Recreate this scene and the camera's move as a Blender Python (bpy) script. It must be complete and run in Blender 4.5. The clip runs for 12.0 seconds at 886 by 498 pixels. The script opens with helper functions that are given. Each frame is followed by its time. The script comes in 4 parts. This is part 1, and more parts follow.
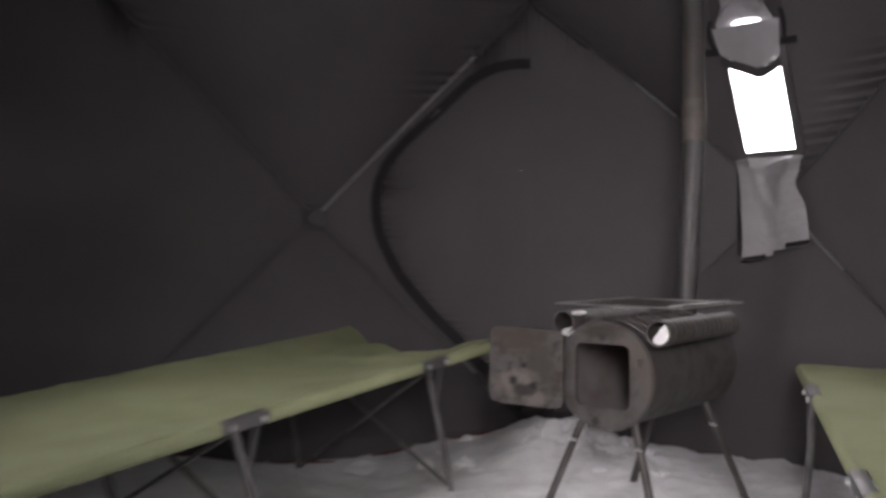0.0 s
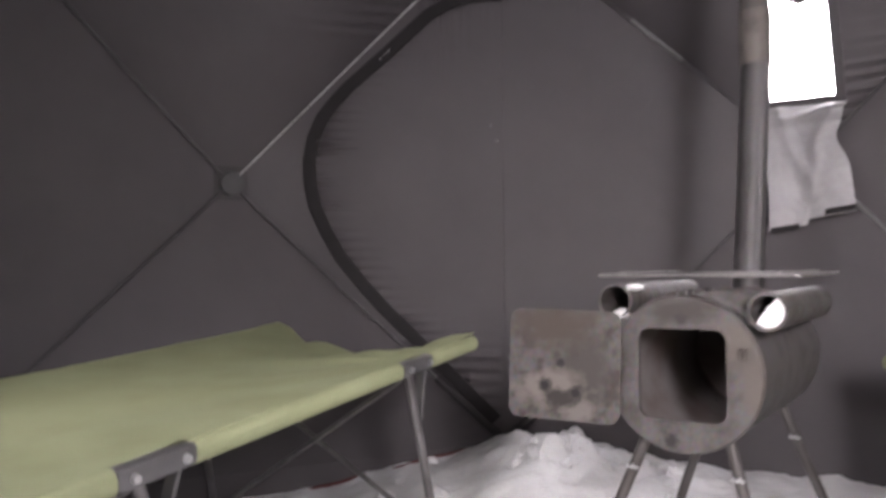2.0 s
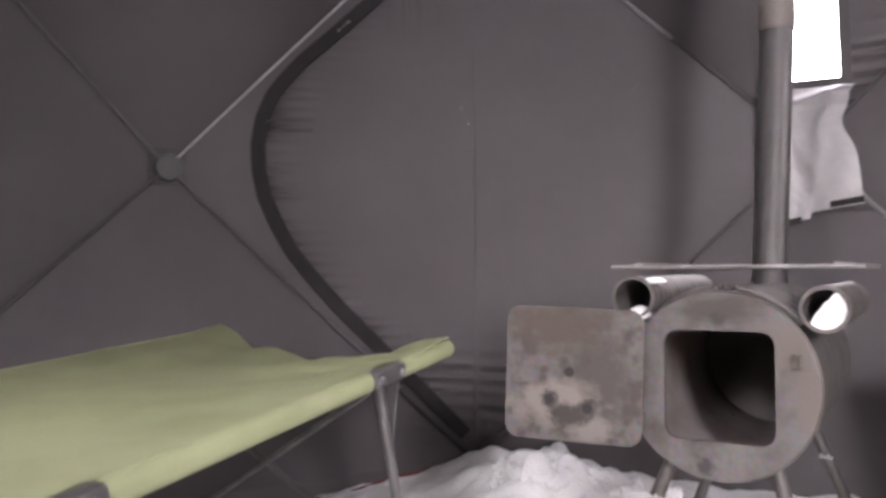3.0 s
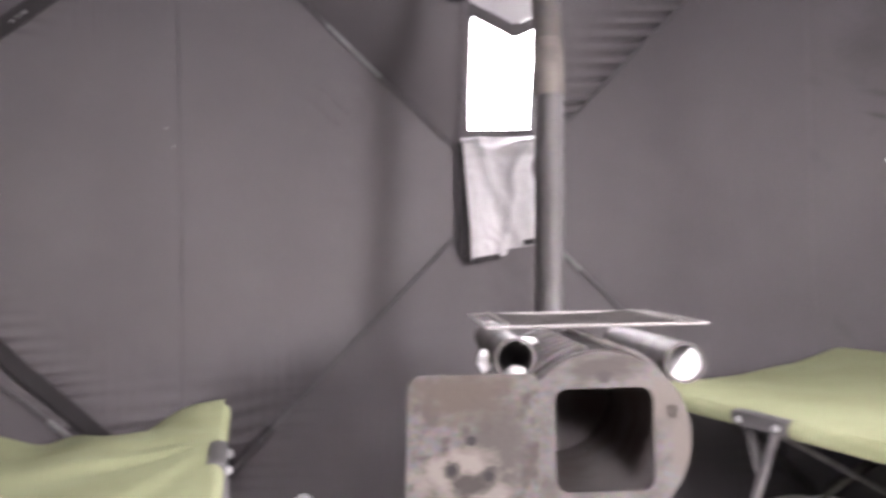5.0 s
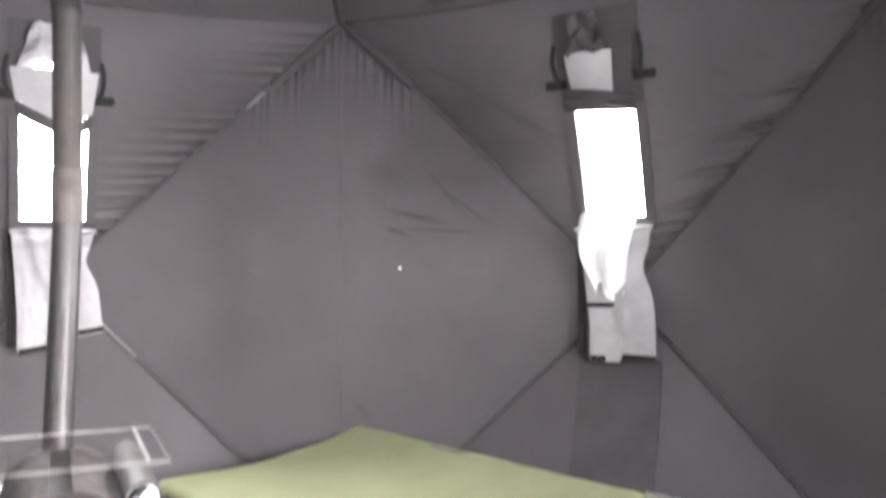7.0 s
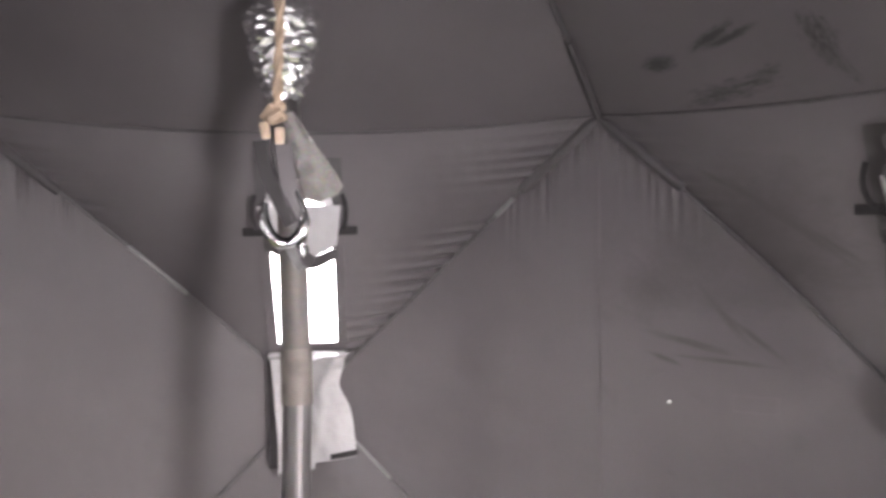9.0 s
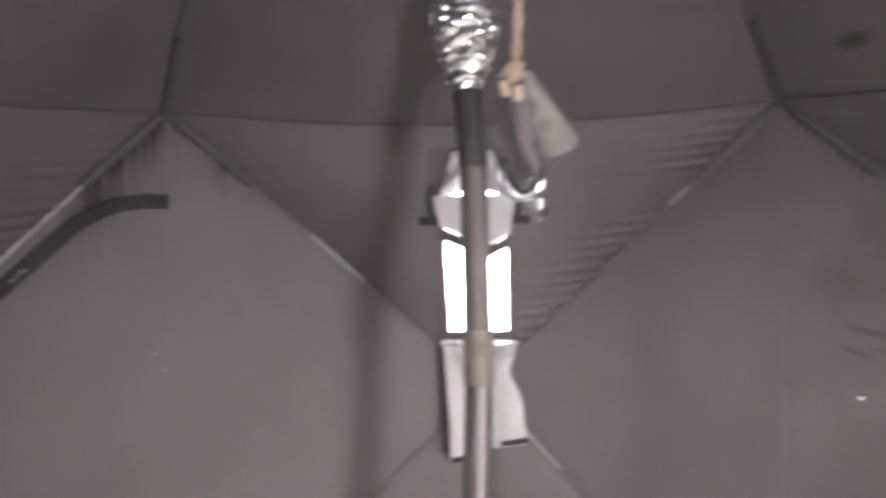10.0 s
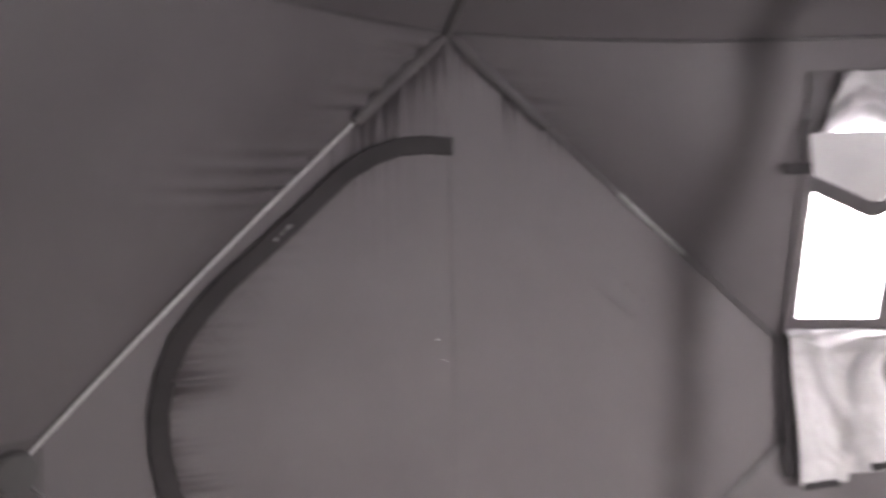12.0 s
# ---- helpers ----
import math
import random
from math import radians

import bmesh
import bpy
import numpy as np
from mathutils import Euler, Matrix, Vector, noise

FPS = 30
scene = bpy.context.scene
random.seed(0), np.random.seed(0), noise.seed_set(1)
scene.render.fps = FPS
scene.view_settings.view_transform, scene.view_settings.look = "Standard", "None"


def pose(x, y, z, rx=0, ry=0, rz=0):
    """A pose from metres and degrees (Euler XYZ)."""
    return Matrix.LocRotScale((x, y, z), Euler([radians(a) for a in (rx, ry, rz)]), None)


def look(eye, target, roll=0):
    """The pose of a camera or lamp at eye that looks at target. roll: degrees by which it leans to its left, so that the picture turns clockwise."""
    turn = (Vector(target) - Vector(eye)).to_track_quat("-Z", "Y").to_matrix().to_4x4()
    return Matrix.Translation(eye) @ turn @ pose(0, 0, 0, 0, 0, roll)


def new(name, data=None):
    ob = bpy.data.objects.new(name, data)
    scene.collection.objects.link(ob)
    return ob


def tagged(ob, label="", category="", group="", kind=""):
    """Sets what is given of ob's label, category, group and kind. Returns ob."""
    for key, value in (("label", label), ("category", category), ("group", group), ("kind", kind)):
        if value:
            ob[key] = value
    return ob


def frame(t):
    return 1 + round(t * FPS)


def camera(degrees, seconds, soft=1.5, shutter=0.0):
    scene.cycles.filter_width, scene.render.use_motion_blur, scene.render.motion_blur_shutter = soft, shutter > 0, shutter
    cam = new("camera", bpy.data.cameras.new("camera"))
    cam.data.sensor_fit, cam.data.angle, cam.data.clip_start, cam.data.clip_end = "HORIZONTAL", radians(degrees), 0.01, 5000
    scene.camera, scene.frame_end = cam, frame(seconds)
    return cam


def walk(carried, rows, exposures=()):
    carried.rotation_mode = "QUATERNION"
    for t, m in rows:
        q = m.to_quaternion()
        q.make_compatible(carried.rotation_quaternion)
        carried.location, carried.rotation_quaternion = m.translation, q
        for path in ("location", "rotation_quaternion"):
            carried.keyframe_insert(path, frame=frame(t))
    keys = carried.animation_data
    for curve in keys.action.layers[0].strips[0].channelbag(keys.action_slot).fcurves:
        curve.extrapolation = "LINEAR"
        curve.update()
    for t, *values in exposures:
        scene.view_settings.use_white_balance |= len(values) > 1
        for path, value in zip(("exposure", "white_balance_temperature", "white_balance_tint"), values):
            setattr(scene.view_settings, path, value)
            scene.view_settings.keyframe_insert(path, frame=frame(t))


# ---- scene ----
cam = camera(56.0, 12.0, soft=3.1, shutter=0.9)
PATH = [
    (0, pose(1.139, -2.985, 0.725, 90.59, 0.02, 40.61)),
    (0.5, pose(0.854, -2.707, 0.710, 90.75, 0.07, 35.86)),
    (1, pose(0.689, -2.627, 0.721, 91.16, 0.01, 33.45)),
    (1.5, pose(0.565, -2.608, 0.706, 91.15, 0.36, 31.84)),
    (2, pose(0.499, -2.566, 0.620, 91.05, 0.47, 33.13)),
    (2.5, pose(0.414, -2.386, 0.572, 90.85, 0.55, 33.43)),
    (2.7, pose(0.372, -2.343, 0.577, 91.12, 0.37, 32.41)),
    (4.3, pose(-0.205, -2.423, 0.667, 90.67, 0.77, 7.26)),
    (4.5, pose(-0.250, -2.373, 0.679, 90.74, 0.82, 3.54)),
    (5, pose(-0.308, -2.392, 0.701, 91.20, 1.19, -3.20)),
    (5.5, pose(-0.328, -2.494, 0.685, 91.72, 0.10, -10.91)),
    (6, pose(-0.216, -2.655, 0.558, 92.09, 0.03, -17.16)),
    (6.5, pose(-0.095, -2.683, 0.709, 92.27, 0.23, -23.70)),
    (6.7, pose(-0.050, -2.726, 0.821, 91.82, 0.19, -25.88)),
    (8.3, pose(0.069, -2.521, 1.387, 88.51, 0.86, -15.64)),
    (8.5, pose(0.123, -2.486, 1.427, 88.57, 1.07, -11.81)),
    (8.7, pose(0.166, -2.473, 1.455, 89.00, 1.05, -8.10)),
    (9, pose(0.207, -2.459, 1.476, 88.87, 1.01, -5.47)),
    (9.5, pose(0.176, -2.468, 1.458, 89.23, 1.08, -1.69)),
    (10, pose(0.118, -2.486, 1.427, 89.44, 1.03, 4.35)),
    (10.5, pose(0.096, -2.408, 1.417, 88.96, 1.32, 11.38)),
    (11, pose(0.013, -2.354, 1.401, 88.56, 1.26, 15.30)),
    (11.5, pose(-0.123, -2.179, 1.381, 88.21, 0.78, 15.12)),
    (12, pose(-0.603, -1.991, 1.288, 90.77, 0.68, 9.42)),
]
EXPOSURES = [(0.0, 0.42, 6400, 17), (0.5, 0.74, 6400, 18), (1.0, 1.14, 6400, 19), (1.5, 1.34, 6400, 19), (2.5, 1.58, 6400, 20), (4.5, 2.28, 6400, 21), (5.5, 2.53, 6400, 20), (6.5, 2.73, 6250, 14), (8.5, 2.46, 6500, 16), (9.0, 2.38, 6500, 17), (10.5, 2.3, 6500, 18), (12.0, 2.33, 6500, 18)]
walk(cam, PATH, EXPOSURES)

# ---- daylight ----
world = bpy.data.worlds.new("winter_sky")
scene.world = world
world.use_nodes = True
_sky = world.node_tree.nodes.new("ShaderNodeTexSky")
_sky.sky_type = 'NISHITA'
_sky.sun_disc = False
_sky.sun_elevation, _sky.sun_rotation = radians(28), radians(150)
_bg = world.node_tree.nodes["Background"]
_bg.inputs["Strength"].default_value = 0.12
world.node_tree.links.new(_sky.outputs[0], _bg.inputs["Color"])
_sun = new("sun", bpy.data.lights.new("sun", 'SUN'))
_sun.data.energy, _sun.data.angle, _sun.data.color = 1.0, radians(12), (1.0, 0.95, 0.9)
_sun.matrix_world = look((0, 0, 0), (-0.43, 0.74, -0.5))


def daylight(name, eye, target, width, height, watts, spread=90):
    """Sky light that comes in through an opening."""
    lamp = new(name, bpy.data.lights.new(name, 'AREA'))
    lamp.data.shape, lamp.data.size, lamp.data.size_y = 'RECTANGLE', width, height
    lamp.data.energy, lamp.data.color = watts, (1.0, 0.97, 0.96)
    lamp.data.spread = radians(spread)
    lamp.matrix_world = look(eye, target)
    return lamp


# ---- plan of the tent: a six-sided hub tent ----
SIDE = 1.84            # side of the hexagon
HIGH = 1.84            # height of the wall's upper corners
BULGE = 0.33           # how far the hubs stand out
CENTRE = Vector((0, -SIDE * math.sqrt(3) / 2, 0))
CORNERS = [CENTRE + Vector((SIDE * math.cos(radians(a)), SIDE * math.sin(radians(a)), 0)) for a in (120, 60, 0, -60, -120, -180)]
UP = Vector((0, 0, 1))
ROOF_HUB = CENTRE + UP * 2.40
CORNER_HIGH = [1.84, 1.82, 1.83, 1.84, 1.84, 1.84]
HUBS = {0: (0.032, 0.295, 0.943), 1: (-0.028, 0.32, 0.895), 5: (0.047, 0.36, 0.90)}   # along, out, up
WALL_BOW, ROOF_BOW = [0.05, 0.05, 0.05, 0.05, 0.05, 0.028], 0.12      # how far the poles bend outwards
SAG_IN = {0: 0.09, 1: 0.035}                       # how far the cloth of an upper panel hangs inwards between its poles


def wall_frame(k):
    """Middle of wall k's chord, the way along it (clockwise from above) and the way out."""
    a, b = CORNERS[k], CORNERS[(k + 1) % 6]
    along = (b - a).normalized()
    out = Vector((-along.y, along.x, 0))
    return (a + b) / 2, along, out


def hub_of(k):
    mid, along, out = wall_frame(k)
    a, o, z = HUBS.get(k, (0.0, BULGE, HIGH / 2))
    return mid + along * a + out * o + UP * z


# South and south-west lamps and their windows are unseen, added to light the walls.
for _k, _name, _watts, _aim in ((0, "light_window_north", 6.5, -0.9), (3, "light_unseen_south", 10.5, -0.75), (4, "light_unseen_south_west", 6, -0.1)):
    _m, _a, _o = wall_frame(_k)
    daylight(_name, hub_of(_k) + _o * 0.10 + UP * 0.45, hub_of(_k) - _o * 2 + UP * _aim, 0.5, 0.9, _watts)
daylight("light_window_east", hub_of(1) + wall_frame(1)[2] * 0.10 + UP * 0.45, hub_of(5) * 0.6 + hub_of(4) * 0.4 - UP * 0.05, 0.52, 0.95, 10, 105)
_m, _a, _o = wall_frame(2)
daylight("light_doorway", _m + _a * 0.45 + _o * 0.40 + UP * 1.35, (0.28, 0.0, 1.28), 0.6, 0.95, 23, 92)


# ---- materials ----
def material(name, base, rough=0.8, metal=0.0, second=None, scale=6.0, grain=0.0, grain_scale=300.0, bump=0.2, spec=0.5, trans=0.0, detail=8.0, low=0.4, high=0.65):
    """Principled material: two colours mixed by noise at one scale, fine grain and bump at another."""
    m = bpy.data.materials.new(name)
    m.use_nodes = True
    nt = m.node_tree
    p = nt.nodes["Principled BSDF"]
    p.inputs["Roughness"].default_value = rough
    p.inputs["Metallic"].default_value = metal
    p.inputs["Specular IOR Level"].default_value = spec
    co = nt.nodes.new("ShaderNodeTexCoord")
    n1 = nt.nodes.new("ShaderNodeTexNoise")
    n1.inputs["Scale"].default_value, n1.inputs["Detail"].default_value = scale, detail
    nt.links.new(co.outputs["Object"], n1.inputs["Vector"])
    ramp = nt.nodes.new("ShaderNodeValToRGB")
    ramp.color_ramp.elements[0].position, ramp.color_ramp.elements[1].position = low, high
    ramp.color_ramp.elements[0].color = (*base, 1)
    ramp.color_ramp.elements[1].color = (*(second or [c * 0.8 for c in base]), 1)
    nt.links.new(n1.outputs["Fac"], ramp.inputs["Fac"])
    colour = ramp.outputs["Color"]
    n2 = nt.nodes.new("ShaderNodeTexNoise")
    n2.inputs["Scale"].default_value, n2.inputs["Detail"].default_value = grain_scale, 4.0
    nt.links.new(co.outputs["Object"], n2.inputs["Vector"])
    if grain:
        mix = nt.nodes.new("ShaderNodeMix")
        mix.data_type, mix.blend_type = 'RGBA', 'OVERLAY'
        mix.inputs["Factor"].default_value = grain
        nt.links.new(colour, mix.inputs["A"])
        nt.links.new(n2.outputs["Color"], mix.inputs["B"])
        colour = mix.outputs["Result"]
    nt.links.new(colour, p.inputs["Base Color"])
    if bump:
        b = nt.nodes.new("ShaderNodeBump")
        b.inputs["Strength"].default_value, b.inputs["Distance"].default_value = bump, 0.004
        nt.links.new(n2.outputs["Fac"], b.inputs["Height"])
        nt.links.new(b.outputs["Normal"], p.inputs["Normal"])
    if trans:
        p.inputs["Transmission Weight"].default_value = trans
    return m


FABRIC = material("tent_fabric", (0.088, 0.079, 0.082), 0.62, second=(0.074, 0.066, 0.069), scale=1.6, grain=0.25, grain_scale=900, bump=0.12, spec=0.3)


def let_light_through(m, share):
    """Thin cloth lets some daylight through."""
    nt = m.node_tree
    p, o = nt.nodes["Principled BSDF"], nt.nodes["Material Output"]
    t = nt.nodes.new("ShaderNodeBsdfTranslucent")
    t.inputs["Color"].default_value = (0.8, 0.74, 0.76, 1)
    mix = nt.nodes.new("ShaderNodeMixShader")
    mix.inputs[0].default_value = share
    nt.links.new(p.outputs[0], mix.inputs[1])
    nt.links.new(t.outputs[0], mix.inputs[2])
    nt.links.new(mix.outputs[0], o.inputs["Surface"])


let_light_through(FABRIC, 0.001)


def stained(name, source, scale, way, stretch, low, high, dark):
    """A copy of the cloth with damp smears across it."""
    m = source.copy()
    m.name = name
    nt = m.node_tree
    p = nt.nodes["Principled BSDF"]
    old = p.inputs["Base Color"].links[0].from_socket
    co = nt.nodes.new("ShaderNodeTexCoord")
    mp = nt.nodes.new("ShaderNodeMapping")
    mp.vector_type = 'TEXTURE'
    mp.inputs["Scale"].default_value = (stretch, 1, 1)
    mp.inputs["Rotation"].default_value = Vector(way).to_track_quat('X', 'Z').to_euler()
    n = nt.nodes.new("ShaderNodeTexNoise")
    n.inputs["Scale"].default_value, n.inputs["Detail"].default_value, n.inputs["Roughness"].default_value = scale, 6, 0.62
    r = nt.nodes.new("ShaderNodeValToRGB")
    r.color_ramp.elements[0].position, r.color_ramp.elements[1].position = low, high
    r.color_ramp.elements[0].color, r.color_ramp.elements[1].color = (1, 1, 1, 1), (*dark, 1) if isinstance(dark, tuple) else (dark, dark, dark, 1)
    mix = nt.nodes.new("ShaderNodeMix")
    mix.data_type, mix.blend_type = 'RGBA', 'MULTIPLY'
    mix.inputs["Factor"].default_value = 1.0
    nt.links.new(co.outputs["Object"], mp.inputs["Vector"])
    nt.links.new(mp.outputs["Vector"], n.inputs["Vector"])
    nt.links.new(n.outputs["Fac"], r.inputs["Fac"])
    nt.links.new(old, mix.inputs["A"])
    nt.links.new(r.outputs["Color"], mix.inputs["B"])
    nt.links.new(mix.outputs["Result"], p.inputs["Base Color"])
    return m


BAND = material("zip_band", (0.027, 0.0245, 0.0255), 0.8, spec=0.2, scale=8, grain_scale=700, bump=0.2)
POLE = material("glass_fibre_pole", (0.075, 0.07, 0.072), 0.35, scale=20, bump=0.0)
PALE_POLE = material("pale_pole", (0.42, 0.41, 0.41), 0.4, scale=20, bump=0.0)
SLEEVE = material("pole_sleeve", (0.058, 0.052, 0.054), 0.75, scale=10, grain_scale=600, bump=0.2)
FERRULE = material("pole_ferrule", (0.2, 0.195, 0.195), 0.45, 0.1, scale=20, bump=0.0)
HUB = material("hub_plastic", (0.036, 0.034, 0.034), 0.45, scale=10, bump=0.05)
SNOW = material("snow", (0.85, 0.845, 0.85), 0.75, second=(0.75, 0.74, 0.74), scale=7, grain=0.15, grain_scale=75, bump=1.0, spec=0.3)
CANVAS = material("green_canvas", (0.310, 0.332, 0.190), 0.8, second=(0.272, 0.292, 0.160), scale=5, grain=0.25, grain_scale=800, bump=0.2, spec=0.3)
STEEL_TUBE = material("grey_steel_tube", (0.22, 0.21, 0.21), 0.4, 0.6, second=(0.14, 0.13, 0.13), scale=14, bump=0.03)
BRACKET = material("grey_bracket", (0.15, 0.145, 0.145), 0.4, 0.4, scale=12, bump=0.03)
ZINC = material("zinc_bolt", (0.7, 0.7, 0.7), 0.3, 0.9, scale=30, bump=0.0)
STOVE = material("scorched_steel", (0.088, 0.080, 0.078), 0.62, 0.2, second=(0.052, 0.044, 0.040), scale=20, grain=0.5, grain_scale=110, bump=0.25, low=0.45, high=0.65)
DOORSTEEL = material("rusty_plate", (0.078, 0.071, 0.068), 0.75, 0.1, second=(0.036, 0.028, 0.024), scale=30, grain=0.6, grain_scale=90, bump=0.35, low=0.46, high=0.62)
SOOT = material("ash_and_soot", (0.21, 0.195, 0.19), 0.9, second=(0.16, 0.13, 0.12), scale=10, bump=0.3, spec=0.1)


def blot(m, centre, size, colour, seed=0.0, soft=0.5, way=None, rough=1.6):
    """One uneven stain or scale patch of its own shape on a material; size in metres."""
    nt = m.node_tree
    p = nt.nodes["Principled BSDF"]
    old = p.inputs["Base Color"].links[0].from_socket
    co = nt.nodes.new("ShaderNodeTexCoord")
    mp = nt.nodes.new("ShaderNodeMapping")
    mp.vector_type = 'TEXTURE'
    mp.inputs["Location"].default_value = centre
    mp.inputs["Scale"].default_value = size
    if way:
        mp.inputs["Rotation"].default_value = Vector(way).to_track_quat('X', 'Z').to_euler()
    ln = nt.nodes.new("ShaderNodeVectorMath")
    ln.operation = 'LENGTH'
    n = nt.nodes.new("ShaderNodeTexNoise")
    n.noise_dimensions = '4D'
    n.inputs["W"].default_value, n.inputs["Scale"].default_value, n.inputs["Detail"].default_value = seed, rough, 7
    n.inputs["Roughness"].default_value = 0.68
    mul = nt.nodes.new("ShaderNodeMath")
    mul.operation, mul.inputs[1].default_value, mul.inputs[2].default_value = 'MULTIPLY_ADD', 2.4, -1.2
    add = nt.nodes.new("ShaderNodeMath")
    rng = nt.nodes.new("ShaderNodeMapRange")
    rng.inputs["From Min"].default_value, rng.inputs["From Max"].default_value = 1.0 + soft / 2, 1.0 - soft / 2
    mix = nt.nodes.new("ShaderNodeMix")
    mix.data_type = 'RGBA'
    mix.inputs["B"].default_value = (*colour, 1)
    nt.links.new(co.outputs["Object"], mp.inputs["Vector"])
    nt.links.new(mp.outputs["Vector"], ln.inputs[0])
    nt.links.new(mp.outputs["Vector"], n.inputs["Vector"])
    nt.links.new(n.outputs["Fac"], mul.inputs[0])
    nt.links.new(mul.outputs[0], add.inputs[0])
    nt.links.new(ln.outputs["Value"], add.inputs[1])
    nt.links.new(add.outputs[0], rng.inputs["Value"])
    nt.links.new(rng.outputs["Result"], mix.inputs["Factor"])
    nt.links.new(old, mix.inputs["A"])
    nt.links.new(mix.outputs["Result"], p.inputs["Base Color"])


FABRIC_SMEARED = stained("smeared_tent_fabric", FABRIC, 15, (0.42, -0.72, -0.5), 9.0, 0.60, 0.84, 0.78)
for _i, (_c, _way, _long, _wide) in enumerate((((1.24, -0.365, 1.54), (0.114, -0.113, -0.123), 0.10, 0.020), ((1.33, -0.46, 1.45), (0.114, -0.113, -0.123), 0.10, 0.022), ((1.38, -0.48, 1.43), (0.114, -0.1, -0.10), 0.07, 0.016),
                                               ((1.16, -0.30, 1.60), (0.13, -0.12, -0.10), 0.07, 0.013), ((1.19, -0.22, 1.24), (0.092, -0.077, -0.15), 0.09, 0.022), ((1.26, -0.28, 1.17), (0.10, -0.08, -0.10), 0.08, 0.018),
                                               ((1.12, -0.165, 1.15), (0.10, -0.08, -0.03), 0.09, 0.022), ((1.20, -0.235, 1.10), (0.10, -0.08, -0.01), 0.11, 0.014), ((1.07, -0.12, 1.10), (0.10, -0.08, -0.05), 0.04, 0.015))):
    blot(FABRIC_SMEARED, _c, (_long, 0.08, _wide * 0.45), (0.055, 0.048, 0.049), 20.0 + _i, 1.0, _way)
for _i, (_c, _s) in enumerate((((1.23, -0.33, 1.50), (0.12, 0.2, 0.10)), ((1.14, -0.24, 1.40), (0.07, 0.2, 0.09)), ((1.32, -0.38, 1.36), (0.10, 0.2, 0.06)), ((1.24, -0.26, 1.28), (0.09, 0.2, 0.04)), ((1.05, -0.10, 1.30), (0.05, 0.2, 0.05)))):
    blot(FABRIC_SMEARED, _c, _s, (0.060, 0.053, 0.054), 60.0 + _i, 1.8, None, 3.2)
# wet hand marks on the roof
ROOF_SMEARED = stained("smeared_roof_fabric", FABRIC, 13, (0.8, 0.5, 0.2), 2.4, 0.64, 0.72, 0.7)
for _i, (_c, _way, _long, _wide) in enumerate((((1.10, -0.43, 1.885), (0.06, -0.2, 0.02), 0.08, 0.024), ((1.125, -0.50, 1.89), (0.09, -0.2, 0.02), 0.10, 0.036), ((1.135, -0.58, 1.90), (0.03, -0.2, 0.02), 0.05, 0.022),
                                               ((0.958, -0.405, 1.926), (0.05, -0.16, 0.02), 0.035, 0.022), ((1.005, -0.60, 1.947), (0.03, -0.2, 0.03), 0.05, 0.013), ((1.035, -0.64, 1.945), (0.05, -0.2, 0.03), 0.05, 0.010),
                                               ((1.20, -0.77, 1.92), (0.07, 0.05, -0.03), 0.06, 0.04), ((1.28, -0.75, 1.89), (0.1, 0.03, -0.03), 0.07, 0.02), ((1.225, -0.529, 1.866), (0.1, 0, 0), 0.012, 0.01))):
    blot(ROOF_SMEARED, _c, (_long * 1.5, _wide * 0.95, 0.08), (0.027, 0.024, 0.025), 40.0 + _i, 0.7, _way, 3.6)
blot(DOORSTEEL, (-0.13, 0, 0.075), (0.085, 0.05, 0.04), (0.05, 0.038, 0.03), 1.0, 0.8)
blot(DOORSTEEL, (-0.07, 0, -0.01), (0.05, 0.05, 0.06), (0.045, 0.038, 0.034), 2.0, 0.9)
blot(DOORSTEEL, (-0.135, 0, -0.045), (0.06, 0.05, 0.035), (0.135, 0.118, 0.105), 3.0, 0.8)
blot(DOORSTEEL, (-0.08, 0, -0.085), (0.03, 0.05, 0.02), (0.12, 0.107, 0.097), 4.0, 0.8)
blot(DOORSTEEL, (-0.115, 0, -0.065), (0.03, 0.05, 0.018), (0.025, 0.02, 0.018), 5.0, 0.6)
blot(DOORSTEEL, (-0.146, 0, -0.041), (0.013, 0.05, 0.013), (0.027, 0.022, 0.02), 6.0, 0.6)
blot(DOORSTEEL, (-0.085, 0, -0.052), (0.014, 0.05, 0.014), (0.027, 0.022, 0.02), 7.0, 0.6)
blot(STOVE, (0.09, 0, 0.06), (0.05, 0.05, 0.04), (0.09, 0.076, 0.066), 8.0, 0.8)
blot(STOVE, (0.0, 0, 0.12), (0.06, 0.05, 0.02), (0.04, 0.033, 0.029), 9.0, 0.8)
blot(STOVE, (0.0, 0, 0.102), (0.012, 0.03, 0.01), (0.025, 0.021, 0.02), 11.0, 0.8)
blot(STOVE, (-0.02, 0, -0.122), (0.012, 0.03, 0.014), (0.022, 0.019, 0.018), 12.0, 0.8)
blot(STOVE, (0.13, 0, -0.01), (0.02, 0.05, 0.06), (0.092, 0.078, 0.068), 10.0, 0.8)
CHROME = material("bare_wire", (0.32, 0.305, 0.295), 0.4, 0.7, scale=20, bump=0.0)
DARK_WIRE = material("scorched_wire", (0.09, 0.083, 0.08), 0.5, 0.5, scale=20, bump=0.0)
LEG_STEEL = material("scorched_tube", (0.085, 0.078, 0.076), 0.5, 0.4, second=(0.06, 0.052, 0.048), scale=16, bump=0.05)
PIPE = material("blued_pipe", (0.072, 0.067, 0.067), 0.42, 0.45, second=(0.046, 0.042, 0.041), scale=7, grain=0.2, grain_scale=90, bump=0.06)
PIPE_BURNT = material("burnt_pipe", (0.075, 0.069, 0.067), 0.55, 0.3, second=(0.095, 0.08, 0.07), scale=9, grain=0.3, grain_scale=120, bump=0.12)
